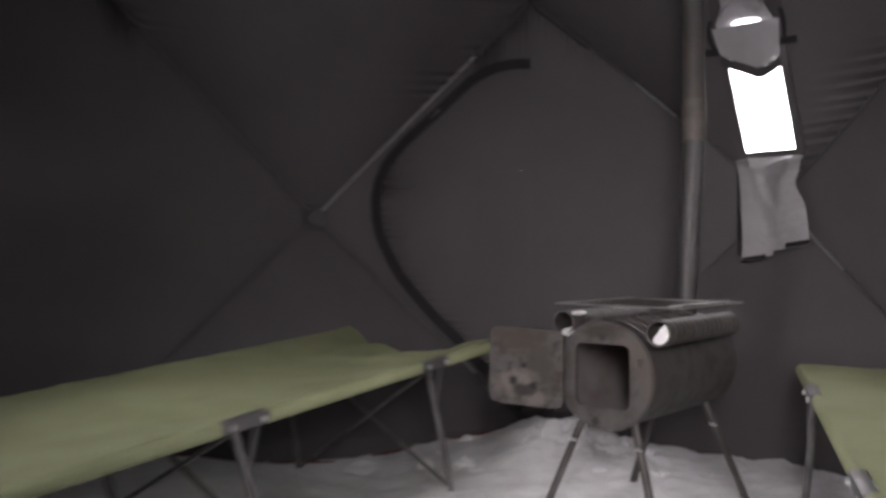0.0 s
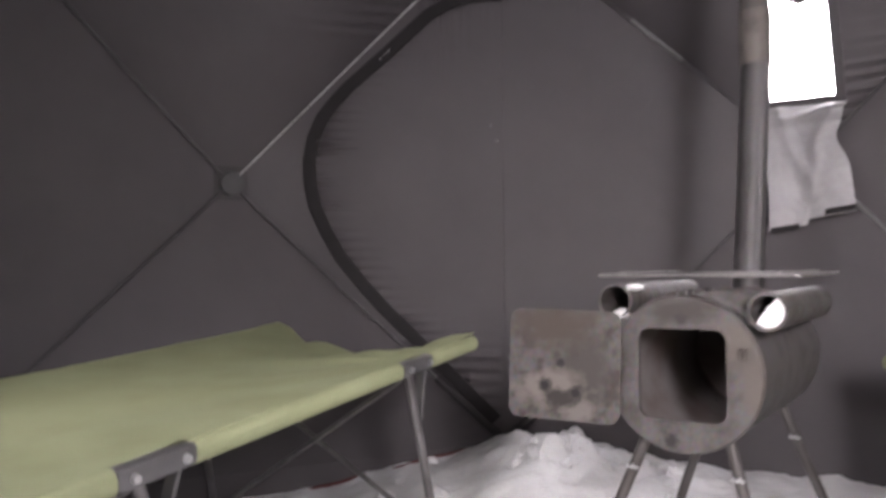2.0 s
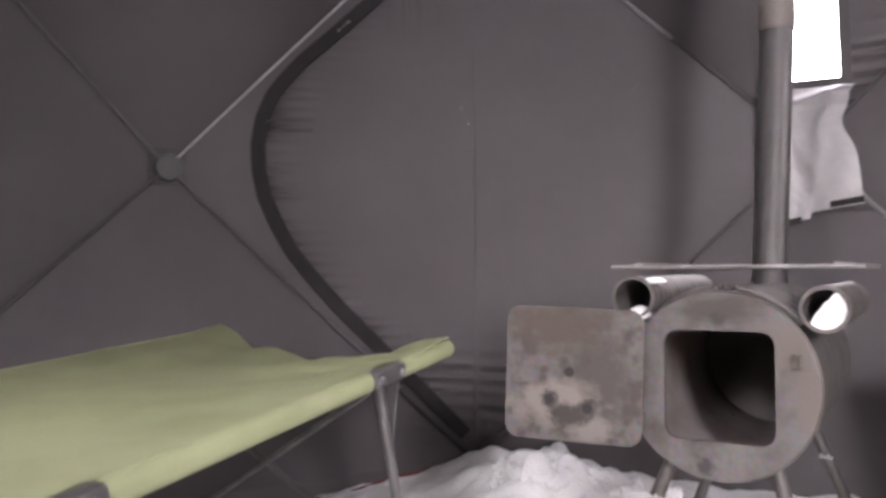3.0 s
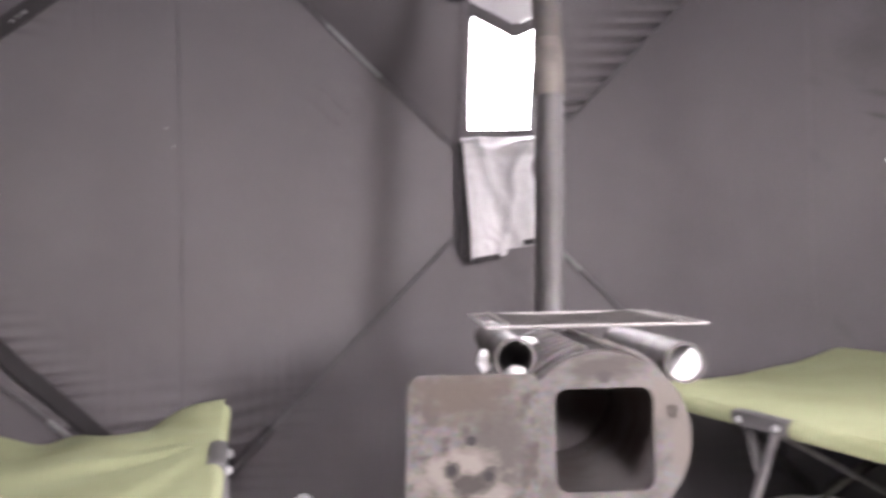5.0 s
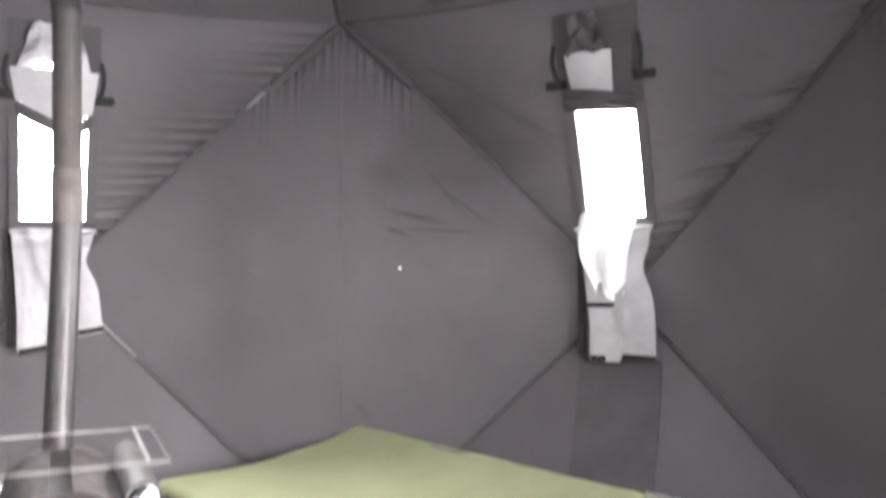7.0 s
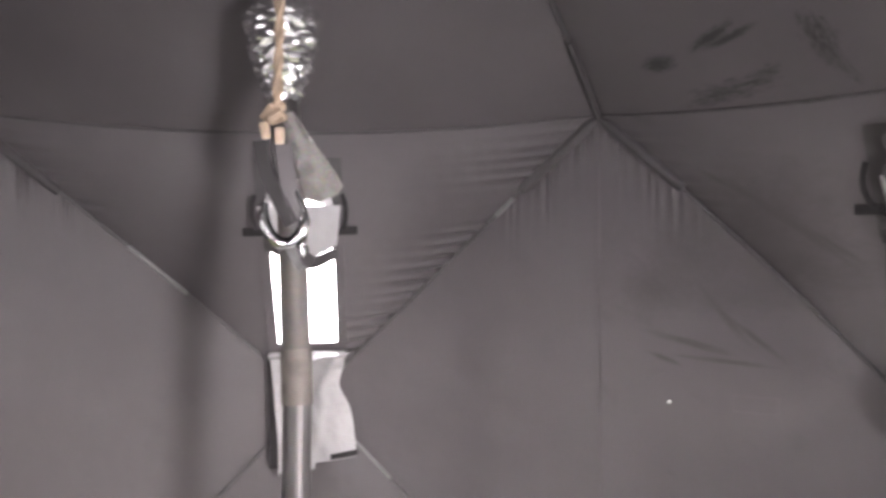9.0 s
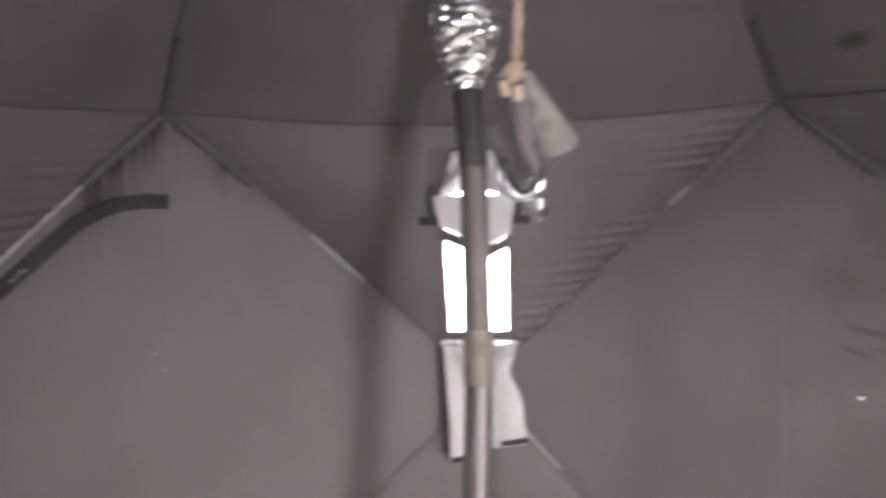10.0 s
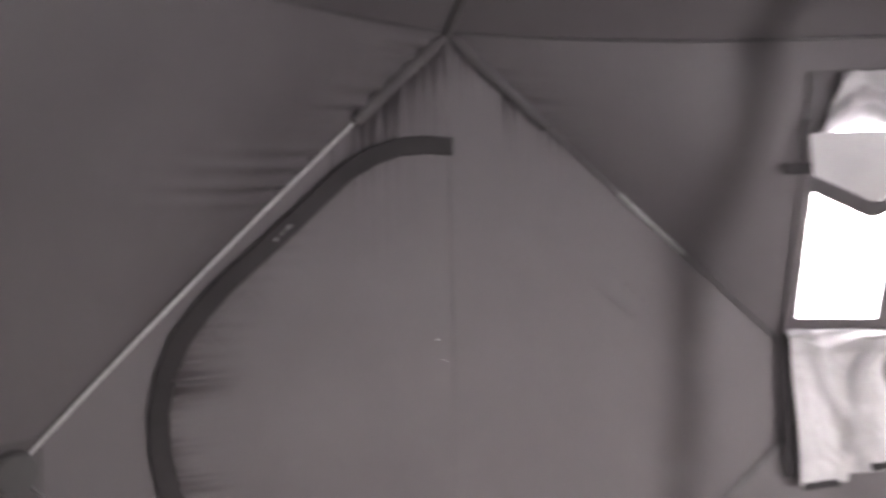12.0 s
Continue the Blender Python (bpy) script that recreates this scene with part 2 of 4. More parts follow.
RUST = material("burnt_joint", (0.125, 0.108, 0.098), 0.65, 0.3, second=(0.08, 0.07, 0.065), scale=24, grain=0.3, bump=0.2)
FOIL = material("aluminium_foil", (0.92, 0.92, 0.92), 0.27, 1.0, scale=20, bump=0.0)
FLAP = material("silver_flap", (0.36, 0.35, 0.355), 0.42, second=(0.31, 0.30, 0.305), scale=9, grain=0.15, bump=0.1)
let_light_through(FLAP, 0.03)
FILM = material("window_film", (0.9, 0.9, 0.9), 0.12, scale=5, bump=0.05, trans=1.0)
# White base colour in place of sky glare on clear film.
GLARE_FILM = material("film_with_glare", (0.85, 0.85, 0.84), 0.25, second=(0.75, 0.75, 0.74), scale=14, bump=0.05)
WOOD = material("pale_wood", (0.27, 0.21, 0.16), 0.6, second=(0.22, 0.16, 0.11), scale=30, grain=0.3, grain_scale=200, bump=0.2)
ROPE = material("tan_cord", (0.23, 0.17, 0.12), 0.8, second=(0.17, 0.125, 0.09), scale=90, bump=0.3)
CLOTH = material("grey_felt", (0.125, 0.118, 0.11), 0.9, second=(0.085, 0.08, 0.074), scale=30, grain=0.4, grain_scale=300, bump=0.4)
HOOKSTEEL = material("polished_steel", (0.33, 0.33, 0.33), 0.22, 1.0, scale=30, bump=0.0)
PRINT = material("pale_print", (0.25, 0.245, 0.25), 0.7, scale=30, bump=0.0)
RED = material("red_hem", (0.13, 0.03, 0.028), 0.7, scale=20, bump=0.1)


# ---- builders ----
def part(name, bm, mat, parent, label="", smooth=True):
    me = bpy.data.meshes.new(name)
    bmesh.ops.recalc_face_normals(bm, faces=bm.faces[:])
    bm.to_mesh(me)
    bm.free()
    if smooth:
        me.shade_smooth()
        me.set_sharp_from_angle(angle=radians(38))
    me.materials.append(mat)
    ob = new(name, me)
    ob.parent = parent
    if label:
        ob["label"] = label
    return ob


def thing(name, label, category, group="", kind="", at=(0, 0, 0), turn=0.0):
    ob = new(name)
    ob.empty_display_size = 0.1
    ob.matrix_world = pose(*at, 0, 0, turn)
    return tagged(ob, label, category, group, kind)


def rod(bm, points, radius, sides=10, caps=True):
    """A round bar swept along points; the radius may be a list."""
    pts = [Vector(p) for p in points]
    radii = radius if isinstance(radius, (list, tuple)) else [radius] * len(pts)
    rings, up = [], None
    for i, p in enumerate(pts):
        d = (pts[min(i + 1, len(pts) - 1)] - pts[max(i - 1, 0)]).normalized()
        if up is None:
            up = d.orthogonal().normalized()
        up = (up - d * up.dot(d)).normalized()
        side = d.cross(up)
        rings.append([bm.verts.new(p + (up * math.cos(a) + side * math.sin(a)) * radii[i]) for a in [2 * math.pi * j / sides for j in range(sides)]])
    for r, q in zip(rings, rings[1:]):
        for j in range(sides):
            bm.faces.new((r[j], r[(j + 1) % sides], q[(j + 1) % sides], q[j]))
    if caps:
        bm.faces.new(rings[0][::-1])
        bm.faces.new(rings[-1])
    return bm


def block(bm, centre, size, m=None, bevel=0.003):
    r = bmesh.ops.create_cube(bm, size=1.0)
    vs = r["verts"]
    bmesh.ops.scale(bm, vec=size, verts=vs)
    if bevel:
        es = list({e for v in vs for e in v.link_edges})
        b = bmesh.ops.bevel(bm, geom=es, offset=bevel, segments=2, affect='EDGES', profile=0.6)
        vs = list({v for f in b["faces"] for v in f.verts} | {v for v in vs if v.is_valid})
    mat = Matrix.Translation(centre) @ (m or Matrix())
    bmesh.ops.transform(bm, matrix=mat, verts=vs)
    return bm


def sheet(bm, fn, nu, nv, thick=0.0, way=None, skip=None):
    """A grid of points fn(u, v); with a thickness it gets a second side along way."""
    for side in ((0, 1) if thick else (0,)):
        g = [[bm.verts.new(Vector(fn(i / nu, j / nv)) + (way * thick * side if thick else Vector())) for j in range(nv + 1)] for i in range(nu + 1)]
        if side == 0:
            first = g
        for i in range(nu):
            for j in range(nv):
                if skip and skip((i + 0.5) / nu, (j + 0.5) / nv):
                    continue
                q = (g[i][j], g[i + 1][j], g[i + 1][j + 1], g[i][j + 1])
                if (q[0].co - q[3].co).length < 1e-6:
                    continue
                bm.faces.new(q)
    if thick:
        rim = [e for e in bm.edges if e.is_boundary]
        n = len(rim) // 2
        for i in range(nu):
            for j in (0, nv):
                bm.faces.new((first[i][j], first[i + 1][j], g[i + 1][j], g[i][j]))
        for j in range(nv):
            for i in (0, nu):
                bm.faces.new((first[i][j], first[i][j + 1], g[i][j + 1], g[i][j]))
    return bm


# ---- ground ----
def lump(x, y, cx, cy, r, h):
    d = ((x - cx) ** 2 + (y - cy) ** 2) / (r * r)
    return h * math.exp(-d)


BANKS = [(-1.15, -0.85, 0.55, -0.11), (-0.54, -0.39, 0.17, 0.075), (-0.32, -0.26, 0.2, 0.035), (-0.74, -0.20, 0.2, 0.07), (0.78, -0.55, 0.17, 0.085), (0.93, -0.72, 0.18, 0.11),
         (1.1, -1.15, 0.25, 0.05), (-1.05, -0.55, 0.25, 0.03)]


def snow_height(x, y):
    r = math.hypot(x, y - CENTRE.y)
    h = 0.018 * noise.noise((x * 2.3, y * 2.3, 0.3)) + 0.012 * noise.noise((x * 7, y * 7, 1.7)) + 0.010 * abs(noise.noise((x * 5, y * 5, 3.1)))
    bank = sum(lump(x, y, *b) for b in BANKS)
    rough = noise.noise((x * 10, y * 10, 4.0)) * 0.7 + (0.3 - abs(noise.noise((x * 15, y * 15, 7.0)))) * 1.3 + noise.noise((x * 37, y * 37, 2.0)) * 0.25
    h += bank * (1 + 0.5 * rough * (bank > 0)) + 0.012 * rough
    return h if r < 2.2 else h * max(0.0, 1 - (r - 2.2) / 1.0) + 0.05 * noise.noise((x * 0.2, y * 0.2, 2.0)) * min(1, (r - 2.2) / 4)


def build_ground():
    bm = bmesh.new()
    n = 330
    ax = [-300, -120, -50, -22, -10, -6, -4, -3] + [-2.3 + 4.6 * i / n for i in range(n + 1)] + [3, 4, 6, 10, 22, 50, 120, 300]
    g = [[bm.verts.new((x, CENTRE.y + y, snow_height(x, CENTRE.y + y))) for y in ax] for x in ax]
    for i in range(len(ax) - 1):
        for j in range(len(ax) - 1):
            bm.faces.new((g[i][j], g[i + 1][j], g[i + 1][j + 1], g[i][j + 1]))
    ob = part("ground", bm, SNOW, None)
    return tagged(ob, "trampled white snow with lumpy banks along the tent's walls", "snow", kind="structure")


build_ground()


# ---- tent ----
def edge_point(p, q, u, sag):
    return p.lerp(q, u) + sag * (4 * u * (1 - u))


def fabric_panel(p, q, hub, sag, nu, nv, gathers=(), hole=None, seed=0.0, end=0.965, bow=Vector(), extra=None, hang=Vector()):
    """A panel stretched from its free edge p-q to the hub, with folds gathered along its poles. gathers: side (0 at p, 1 at q), from, to, wave, depth, reach."""
    bm = bmesh.new()
    out = (q - p).cross(hub - p).normalized()
    if out.dot((p + q) / 2 - (CENTRE + UP * 0.9)) < 0:
        out = -out
    lengths = ((hub - p).length, (hub - q).length)
    edge = (q - p).length

    def at(u, v):
        v = v * end
        x = edge_point(p, q, u, sag).lerp(hub, v) + bow * (4 * v * (1 - v)) + hang * (6.75 * v * (1 - v) ** 2 * 4 * u * (1 - u))
        d = 0.012 * noise.noise(x * 1.9 + Vector((seed, 0, 0))) * min(1, 6 * u, 6 * (1 - u)) * (1 - v) * min(1, 10 * v)
        d += (0.0022 * noise.noise(x * 8 + Vector((0, seed, 0))) + 0.0008 * noise.noise(x * 24 + Vector((0, 0, seed)))) * min(1, 8 * u, 8 * (1 - u)) * min(1, 10 * v)
        for side, v0, v1, wave, depth, reach in gathers:
            away = (u if side == 0 else 1 - u) * (1 - v) * edge
            if v0 - 0.05 < v < v1 + 0.05:
                s = v * lengths[side]
                fade = min(1, max(0, (v - v0 + 0.05) / 0.08)) * min(1, max(0, (v1 + 0.05 - v) / 0.08))
                k = max(0.1, 0.6 + 1.1 * noise.noise((s * 14, seed, 3.0)))
                d += depth * fade * k * math.exp(-away / reach) * min(1, away / 0.012) * min(1, 25 * v) * math.sin(2 * math.pi * (s / wave + 0.35 * noise.noise((s * 6, seed, 9.0))))
        if extra:
            d += extra(x, v)
        return x + out * d

    return sheet(bm, at, nu, nv, skip=hole), out


def band(points, width, normal, thick=0.004):
    """A flat ribbon sewn along points."""
    bm = bmesh.new()
    pts = [Vector(p) for p in points]
    rows = []
    for i, p in enumerate(pts):
        d = (pts[min(i + 1, len(pts) - 1)] - pts[max(i - 1, 0)]).normalized()
        n = normal(p) if callable(normal) else normal
        s = d.cross(n).normalized() * (width / 2)
        rows.append([bm.verts.new(p + s * a + n * b) for a, b in ((-1, 0), (-0.9, thick), (0.9, thick), (1, 0))])
    for a, b in zip(rows, rows[1:]):
        for j in range(3):
            bm.faces.new((a[j], a[j + 1], b[j + 1], b[j]))
    bm.faces.new(rows[0])
    bm.faces.new(rows[-1][::-1])
    return bm


NAMES = ["north", "east", "south_east", "south", "south_west", "west"]
WINDOW_X = {0: 0.024, 1: -0.03, 3: 0.0, 4: 0.0}
WINDOW_LEAN = {1: 0.085}          # how far the top of a window stands over to one side, per metre of height
WINDOW_HALF, WINDOW_LOW, WINDOW_TOP = 0.102, 1.125, 1.672
ROOF_SAG, EDGE_SAG = 0.035, 0.062      # how far the upper edges hang in and down between the corners


def pole_points(a, b, bow, t0=0.0, t1=1.0, n=12, inward=0.012):
    """A fibre pole bent a little outwards between a corner and a hub."""
    pts = []
    for i in range(n + 1):
        t = t0 + (t1 - t0) * i / n
        p = a.lerp(b, t) + bow * (4 * t * (1 - t))
        to = (CENTRE + UP * 0.92 - p).normalized()
        pts.append(p + to * inward)
    return pts


def on_side_panel(k, corner, s, z, lift=0.006):
    """A point of wall k's side panel: s metres from the corner's seam towards the hub, at height z."""
    c, hub = CORNERS[corner % 6], hub_of(k)
    flat = Vector((hub.x - c.x, hub.y - c.y, 0))
    t = s / flat.length
    p = c + flat.normalized() * s + UP * z + wall_frame(k)[2] * (WALL_BOW[k] * 4 * t * (1 - t)) + (CENTRE - c).normalized() * (0.03 * (1 - t) * 4 * (z / HIGH) * (1 - z / HIGH))
    n = Vector((flat.y, -flat.x, 0)).normalized()
    if n.dot(CENTRE - p) < 0:
        n = -n
    return p + n * lift, n


ZIP = [(0.0, 1.560), (0.06, 1.562), (0.13, 1.553), (0.19, 1.530), (0.25, 1.493), (0.33, 1.418), (0.40, 1.352), (0.47, 1.290), (0.53, 1.237), (0.58, 1.182), (0.62, 1.13), (0.65, 1.06), (0.665, 0.98),
       (0.662, 0.90), (0.645, 0.82), (0.61, 0.74), (0.56, 0.65), (0.48, 0.55), (0.40, 0.46), (0.30, 0.36), (0.20, 0.255), (0.10, 0.15), (0.0, 0.04)]


def inside_zip(s, z):
    for (s0, z0), (s1, z1) in zip(ZIP, ZIP[1:]):
        if min(z0, z1) <= z <= max(z0, z1) and abs(z1 - z0) > 1e-6:
            if s < s0 + (s1 - s0) * (z - z0) / (z1 - z0):
                return True
    return False


def zip_at(z):
    """How far from the seam the zip runs at height z."""
    return float(np.interp(z, [p[1] for p in ZIP[::-1][:-2]], [p[0] for p in ZIP[::-1][:-2]]))


def corner_folds(k, corner, hub, zipped):
    """Folds hanging from a wall's upper corner, and the pucker along a zip."""
    length = math.hypot(hub.x - CORNERS[corner % 6].x, hub.y - CORNERS[corner % 6].y)
    high = CORNER_HIGH[corner % 6]

    def fold(x, v):
        s = v * length
        q = high - s * (high - hub.z) / length - x.z
        d = 0.0
        if 0 < q and 0.008 < s < 0.30:
            some = max(0.35, 0.9 + 1.0 * noise.noise((s * 17, k * 3.3, 6.0)))
            reach = (0.07 if k == 5 else 0.045) * (1 + 0.7 * noise.noise((s * 23, k * 2.1, 2.0)))
            d += (0.034 if k == 5 else 0.012) * some * math.exp(-q / reach) * min(1, q / 0.02) * min(1, (0.30 - s) / 0.1) * math.sin(2 * math.pi * (s / 0.030 + 0.5 * noise.noise((s * 20, k, 1.0)) + 0.8 * q * noise.noise((s * 30, k, 4.0))))
        if corner % 6 == 0 and 0.0 < x.z < 0.42 and s < 0.8:
            d += 0.010 * min(1, (0.42 - x.z) / 0.15) * min(1, s / 0.03) * (0.5 + noise.noise((x.z * 9, s * 3, 7.0))) * math.sin(2 * math.pi * (x.z / 0.045 + 0.5 * noise.noise((s * 4, x.z * 5, k))))
        if zipped and 0.2 < x.z < 1.5:
            w = zip_at(x.z) - s
            if 0.012 < w < 0.16:
                some = max(0.0, 0.55 + 1.0 * noise.noise((x.z * 11, 2.0, 5.0)))
                knot = math.exp(-((x.z - 1.04) / 0.045) ** 2)
                reach = 0.04 * (1 + 0.9 * noise.noise((x.z * 19, 1.0, 8.0))) + 0.008 * knot
                wave = 0.033
                deep = 0.024 * some * (0.4 if x.z > 1.2 else 1.0) + 0.008 * knot
                d += deep * math.exp(-w / reach) * min(1, w / 0.02) * math.sin(2 * math.pi * (x.z / wave + 0.4 * noise.noise((x.z * 7, s * 2, 1.0))))
        return d
    return fold


def build_wall(k):
    mid, along, out = wall_frame(k)
    hub = hub_of(k)
    lo_a, lo_b = CORNERS[k], CORNERS[(k + 1) % 6]
    hi_a, hi_b = lo_a + UP * CORNER_HIGH[k], lo_b + UP * CORNER_HIGH[(k + 1) % 6]
    bow = out * WALL_BOW[k]
    wall = thing("wall_" + NAMES[k], "dark grey fabric wall of a hub tent on crossed poles", "tent wall", kind="structure", at=(0, 0, 0))
    fine = k in (0, 1, 5)
    nu, nv = (160, 215) if fine else (24, 20)
    centre_in = -out
    hole = None
    if k in WINDOW_X:
        wx = WINDOW_X[k]
        sag_t = centre_in * ROOF_SAG - UP * EDGE_SAG

        def hole(u, v):
            p = edge_point(hi_a, hi_b, u, sag_t).lerp(hub, v * 0.965)
            return abs((p - mid).dot(along) - wx - WINDOW_LEAN.get(k, 0.0) * (p.z - WINDOW_LOW)) < WINDOW_HALF and WINDOW_LOW < p.z < WINDOW_TOP
    bm, n = fabric_panel(hi_a, hi_b, hub, centre_in * ROOF_SAG - UP * EDGE_SAG, nu, nv, [(1, 0.03, 0.25, 0.055, 0.013, 0.10), (0, 0.04, 0.28, 0.06, 0.007, 0.08)] + ([(1, 0.38, 0.9, 0.055, 0.027, 0.075)] if k in (0, 1) else [(1, 0.26, 0.44, 0.06, 0.014, 0.12)]), hole, seed=k * 3.1, bow=bow, hang=out * -SAG_IN.get(k, 0.05))
    part("upper_panel", bm, FABRIC_SMEARED if k == 1 else FABRIC, wall)
    bm, n = fabric_panel(lo_b, lo_a, hub, Vector(), nu, nv, [(0, 0.0, 0.3, 0.05, 0.003, 0.1), (1, 0.0, 0.35, 0.05, 0.003, 0.1)], seed=k * 3.1 + 1, bow=bow)
    part("lower_panel", bm, FABRIC, wall)
    bm = sheet(bmesh.new(), lambda u, v: lo_a.lerp(lo_b, u) - UP * (0.22 * v) + out * (0.003 + 0.012 * noise.noise((u * 14, k, v * 2))), 40, 6, 0.002, out)
    part("skirt", bm, FABRIC, wall)
    seam = (CENTRE - lo_a).normalized() * 0.03
    bm, n = fabric_panel(lo_a, hi_a, hub, seam, nu, nv, [(1, 0.01, 0.3, 0.05, 0.003, 0.05), (0, 0.0, 0.3, 0.055, 0.003, 0.10)], seed=k * 3.1 + 2, bow=bow, extra=corner_folds(k, k, hub, False) if fine else None)
    part("side_panel", bm, FABRIC_SMEARED if k == 1 else FABRIC, wall)
    seam = (CENTRE - lo_b).normalized() * 0.03
    opening = None
    if k == 2:
        def opening(u, v):
            s = v * 0.965 * math.hypot(hub.x - lo_b.x, hub.y - lo_b.y)
            z = (1 - v * 0.965) * HIGH * (1 - u) + v * 0.965 * hub.z
            return inside_zip(s, z)
    bm, n = fabric_panel(hi_b, lo_b, hub, seam, nu if k != 2 else 60, nv if k != 2 else 50, [(0, 0.01, 0.3, 0.05, 0.003, 0.05), (1, 0.0, 0.3, 0.055, 0.003, 0.10)], opening, seed=k * 3.1 + 3, bow=bow, extra=corner_folds(k, k + 1, hub, k == 5) if fine else None)
    part("side_panel", bm, FABRIC, wall)
    for c in (hi_a, hi_b, lo_a, lo_b):
        # The west wall's upper pole beside the zip is thinner and paler.
        bm = rod(bmesh.new(), pole_points(c, hub, bow), 0.0036 if k == 5 and c is hi_b else 0.005, 8)
        part("pole", bm, PALE_POLE if k == 5 and c is hi_b else POLE, wall)
        bm = rod(bmesh.new(), pole_points(c, hub, bow, 0.004, 0.245, 8, 0.011), [0.006] + [0.017] * 7 + [0.014], 10)
        part("sleeve", bm, SLEEVE, wall)
        joint = {(0, 0): (0.43, 0.60), (0, 1): (0.27, 0.33), (0, 3): (0.72, 0.95), (5, 3): (0.225, 0.36)}.get((k, (hi_a, hi_b, lo_a, lo_b).index(c)))
        if not joint:
            continue
        bm = rod(bmesh.new(), pole_points(c, hub, bow, *joint, 4, 0.0125), 0.0068, 10)
        part("ferrule", bm, FERRULE, wall, "bright metal joint of the pole")
    if fine:
        bm = bmesh.new()
        ring = [bm.verts.new(hub.lerp(c, 0.062) + bow * 0.23 - out * 0.006) for c in (hi_a, hi_b, lo_b, lo_a)]
        tip = bm.verts.new(hub - out * 0.006)
        for i in range(4):
            bm.faces.new((ring[i], ring[(i + 1) % 4], tip))
        part("hub_patch", bm, SLEEVE, wall)
    bm = bmesh.new()
    bmesh.ops.create_cone(bm, cap_ends=True, segments=28, radius1=0.046, radius2=0.04, depth=0.03)
    bmesh.ops.bevel(bm, geom=bm.edges[:], offset=0.004, segments=2, affect='EDGES')
    bmesh.ops.transform(bm, matrix=Matrix.Translation(hub - out * 0.02) @ (-out).to_track_quat('Z', 'Y').to_matrix().to_4x4(), verts=bm.verts[:])
    part("hub", bm, HUB, wall)
    rim = [edge_point(hi_a, hi_b, i / 24, centre_in * ROOF_SAG - UP * EDGE_SAG) - out * 0.004 for i in range(25)]
    part("seam", rod(bmesh.new(), rim, 0.0045, 6), SLEEVE, wall)
    return wall


def build_zip(k, corner):
    wall = bpy.data.objects["wall_" + NAMES[k]]
    pts, n = [], None
    for (s0, z0), (s1, z1) in zip(ZIP, ZIP[1:]):
        for i in range(3):
            p, n = on_side_panel(k, corner, s0 + (s1 - s0) * i / 3, z0 + (z1 - z0) * i / 3, 0.012)
            pts.append(p)
    tape = part("zip_band", band(pts, 0.044, n), BAND, wall, "black zip band of a closed fabric door")
    for s, z, long in ((0.383, 1.369, 0.012), (0.394, 1.358, 0.004), (0.401, 1.351, 0.005), (0.412, 1.341, 0.010)):
        p, q = on_side_panel(k, corner, s, z, 0.0165)[0], on_side_panel(k, corner, s + long * 0.72, z - long * 0.69, 0.0165)[0]
        part("print", band([p, p.lerp(q, 0.5), q], 0.0045, n, 0.0006), PRINT, tape, "pale printed mark")


def build_patch(k, corner, s, z, tilt, long=0.125, wide=0.05):
    """A stitched cloth patch behind a wall panel, proud of it by a seam's width."""
    wall = bpy.data.objects["wall_" + NAMES[k]]
    c, si = math.cos(radians(tilt)), math.sin(radians(tilt))

    def spot(a, b, lift):
        return on_side_panel(k, corner, s + a * c - b * si, z + a * si + b * c, lift)[0]
    bm = bmesh.new()
    rim = [(-0.5, -0.5), (0.5, -0.5), (0.5, 0.5), (-0.5, 0.5), (-0.5, -0.5)]
    for (a0, b0), (a1, b1) in zip(rim, rim[1:]):
        pts = [spot((a0 + (a1 - a0) * i / 8) * long, (b0 + (b1 - b0) * i / 8) * wide, 0.0015 + 0.0012 * noise.noise((i * 0.9, s * 7, a0))) for i in range(9)]
        rod(bm, pts, 0.0015, 6)
    part("stitching", bm, FABRIC, wall)


def build_ceiling():
    roof = thing("ceiling", "dark grey fabric roof of the tent on six poles", "tent roof", kind="structure")
    for k in range(6):
        a, b = CORNERS[k] + UP * CORNER_HIGH[k], CORNERS[(k + 1) % 6] + UP * CORNER_HIGH[(k + 1) % 6]
        mid, along, out = wall_frame(k)
        bm, n = fabric_panel(a, b, ROOF_HUB, -out * ROOF_SAG - UP * EDGE_SAG, 60, 60, [(0, 0.0, 0.3, 0.05, 0.003, 0.1), (1, 0.0, 0.3, 0.05, 0.003, 0.1)], seed=40 + k, end=0.98, bow=UP * ROOF_BOW)
        part("roof_panel", bm, ROOF_SMEARED if k == 1 else FABRIC, roof)
        pts = [a.lerp(ROOF_HUB, t) + UP * (ROOF_BOW * 4 * t * (1 - t) - 0.012) for t in (i / 14 for i in range(15))]
        part("roof_pole", rod(bmesh.new(), pts, 0.005, 8), POLE, roof)
        pts = [a.lerp(ROOF_HUB, t) + UP * (ROOF_BOW * 4 * t * (1 - t) - 0.012) for t in (0.004 + 0.17 * i / 8 for i in range(9))]
        part("sleeve", rod(bmesh.new(), pts, 0.011, 10), SLEEVE, roof)
    bm = bmesh.new()
    bmesh.ops.create_cone(bm, cap_ends=True, segments=28, radius1=0.046, radius2=0.04, depth=0.03, matrix=Matrix.Translation(ROOF_HUB - UP * 0.03))
    part("hub", bm, HUB, roof)
    return roof


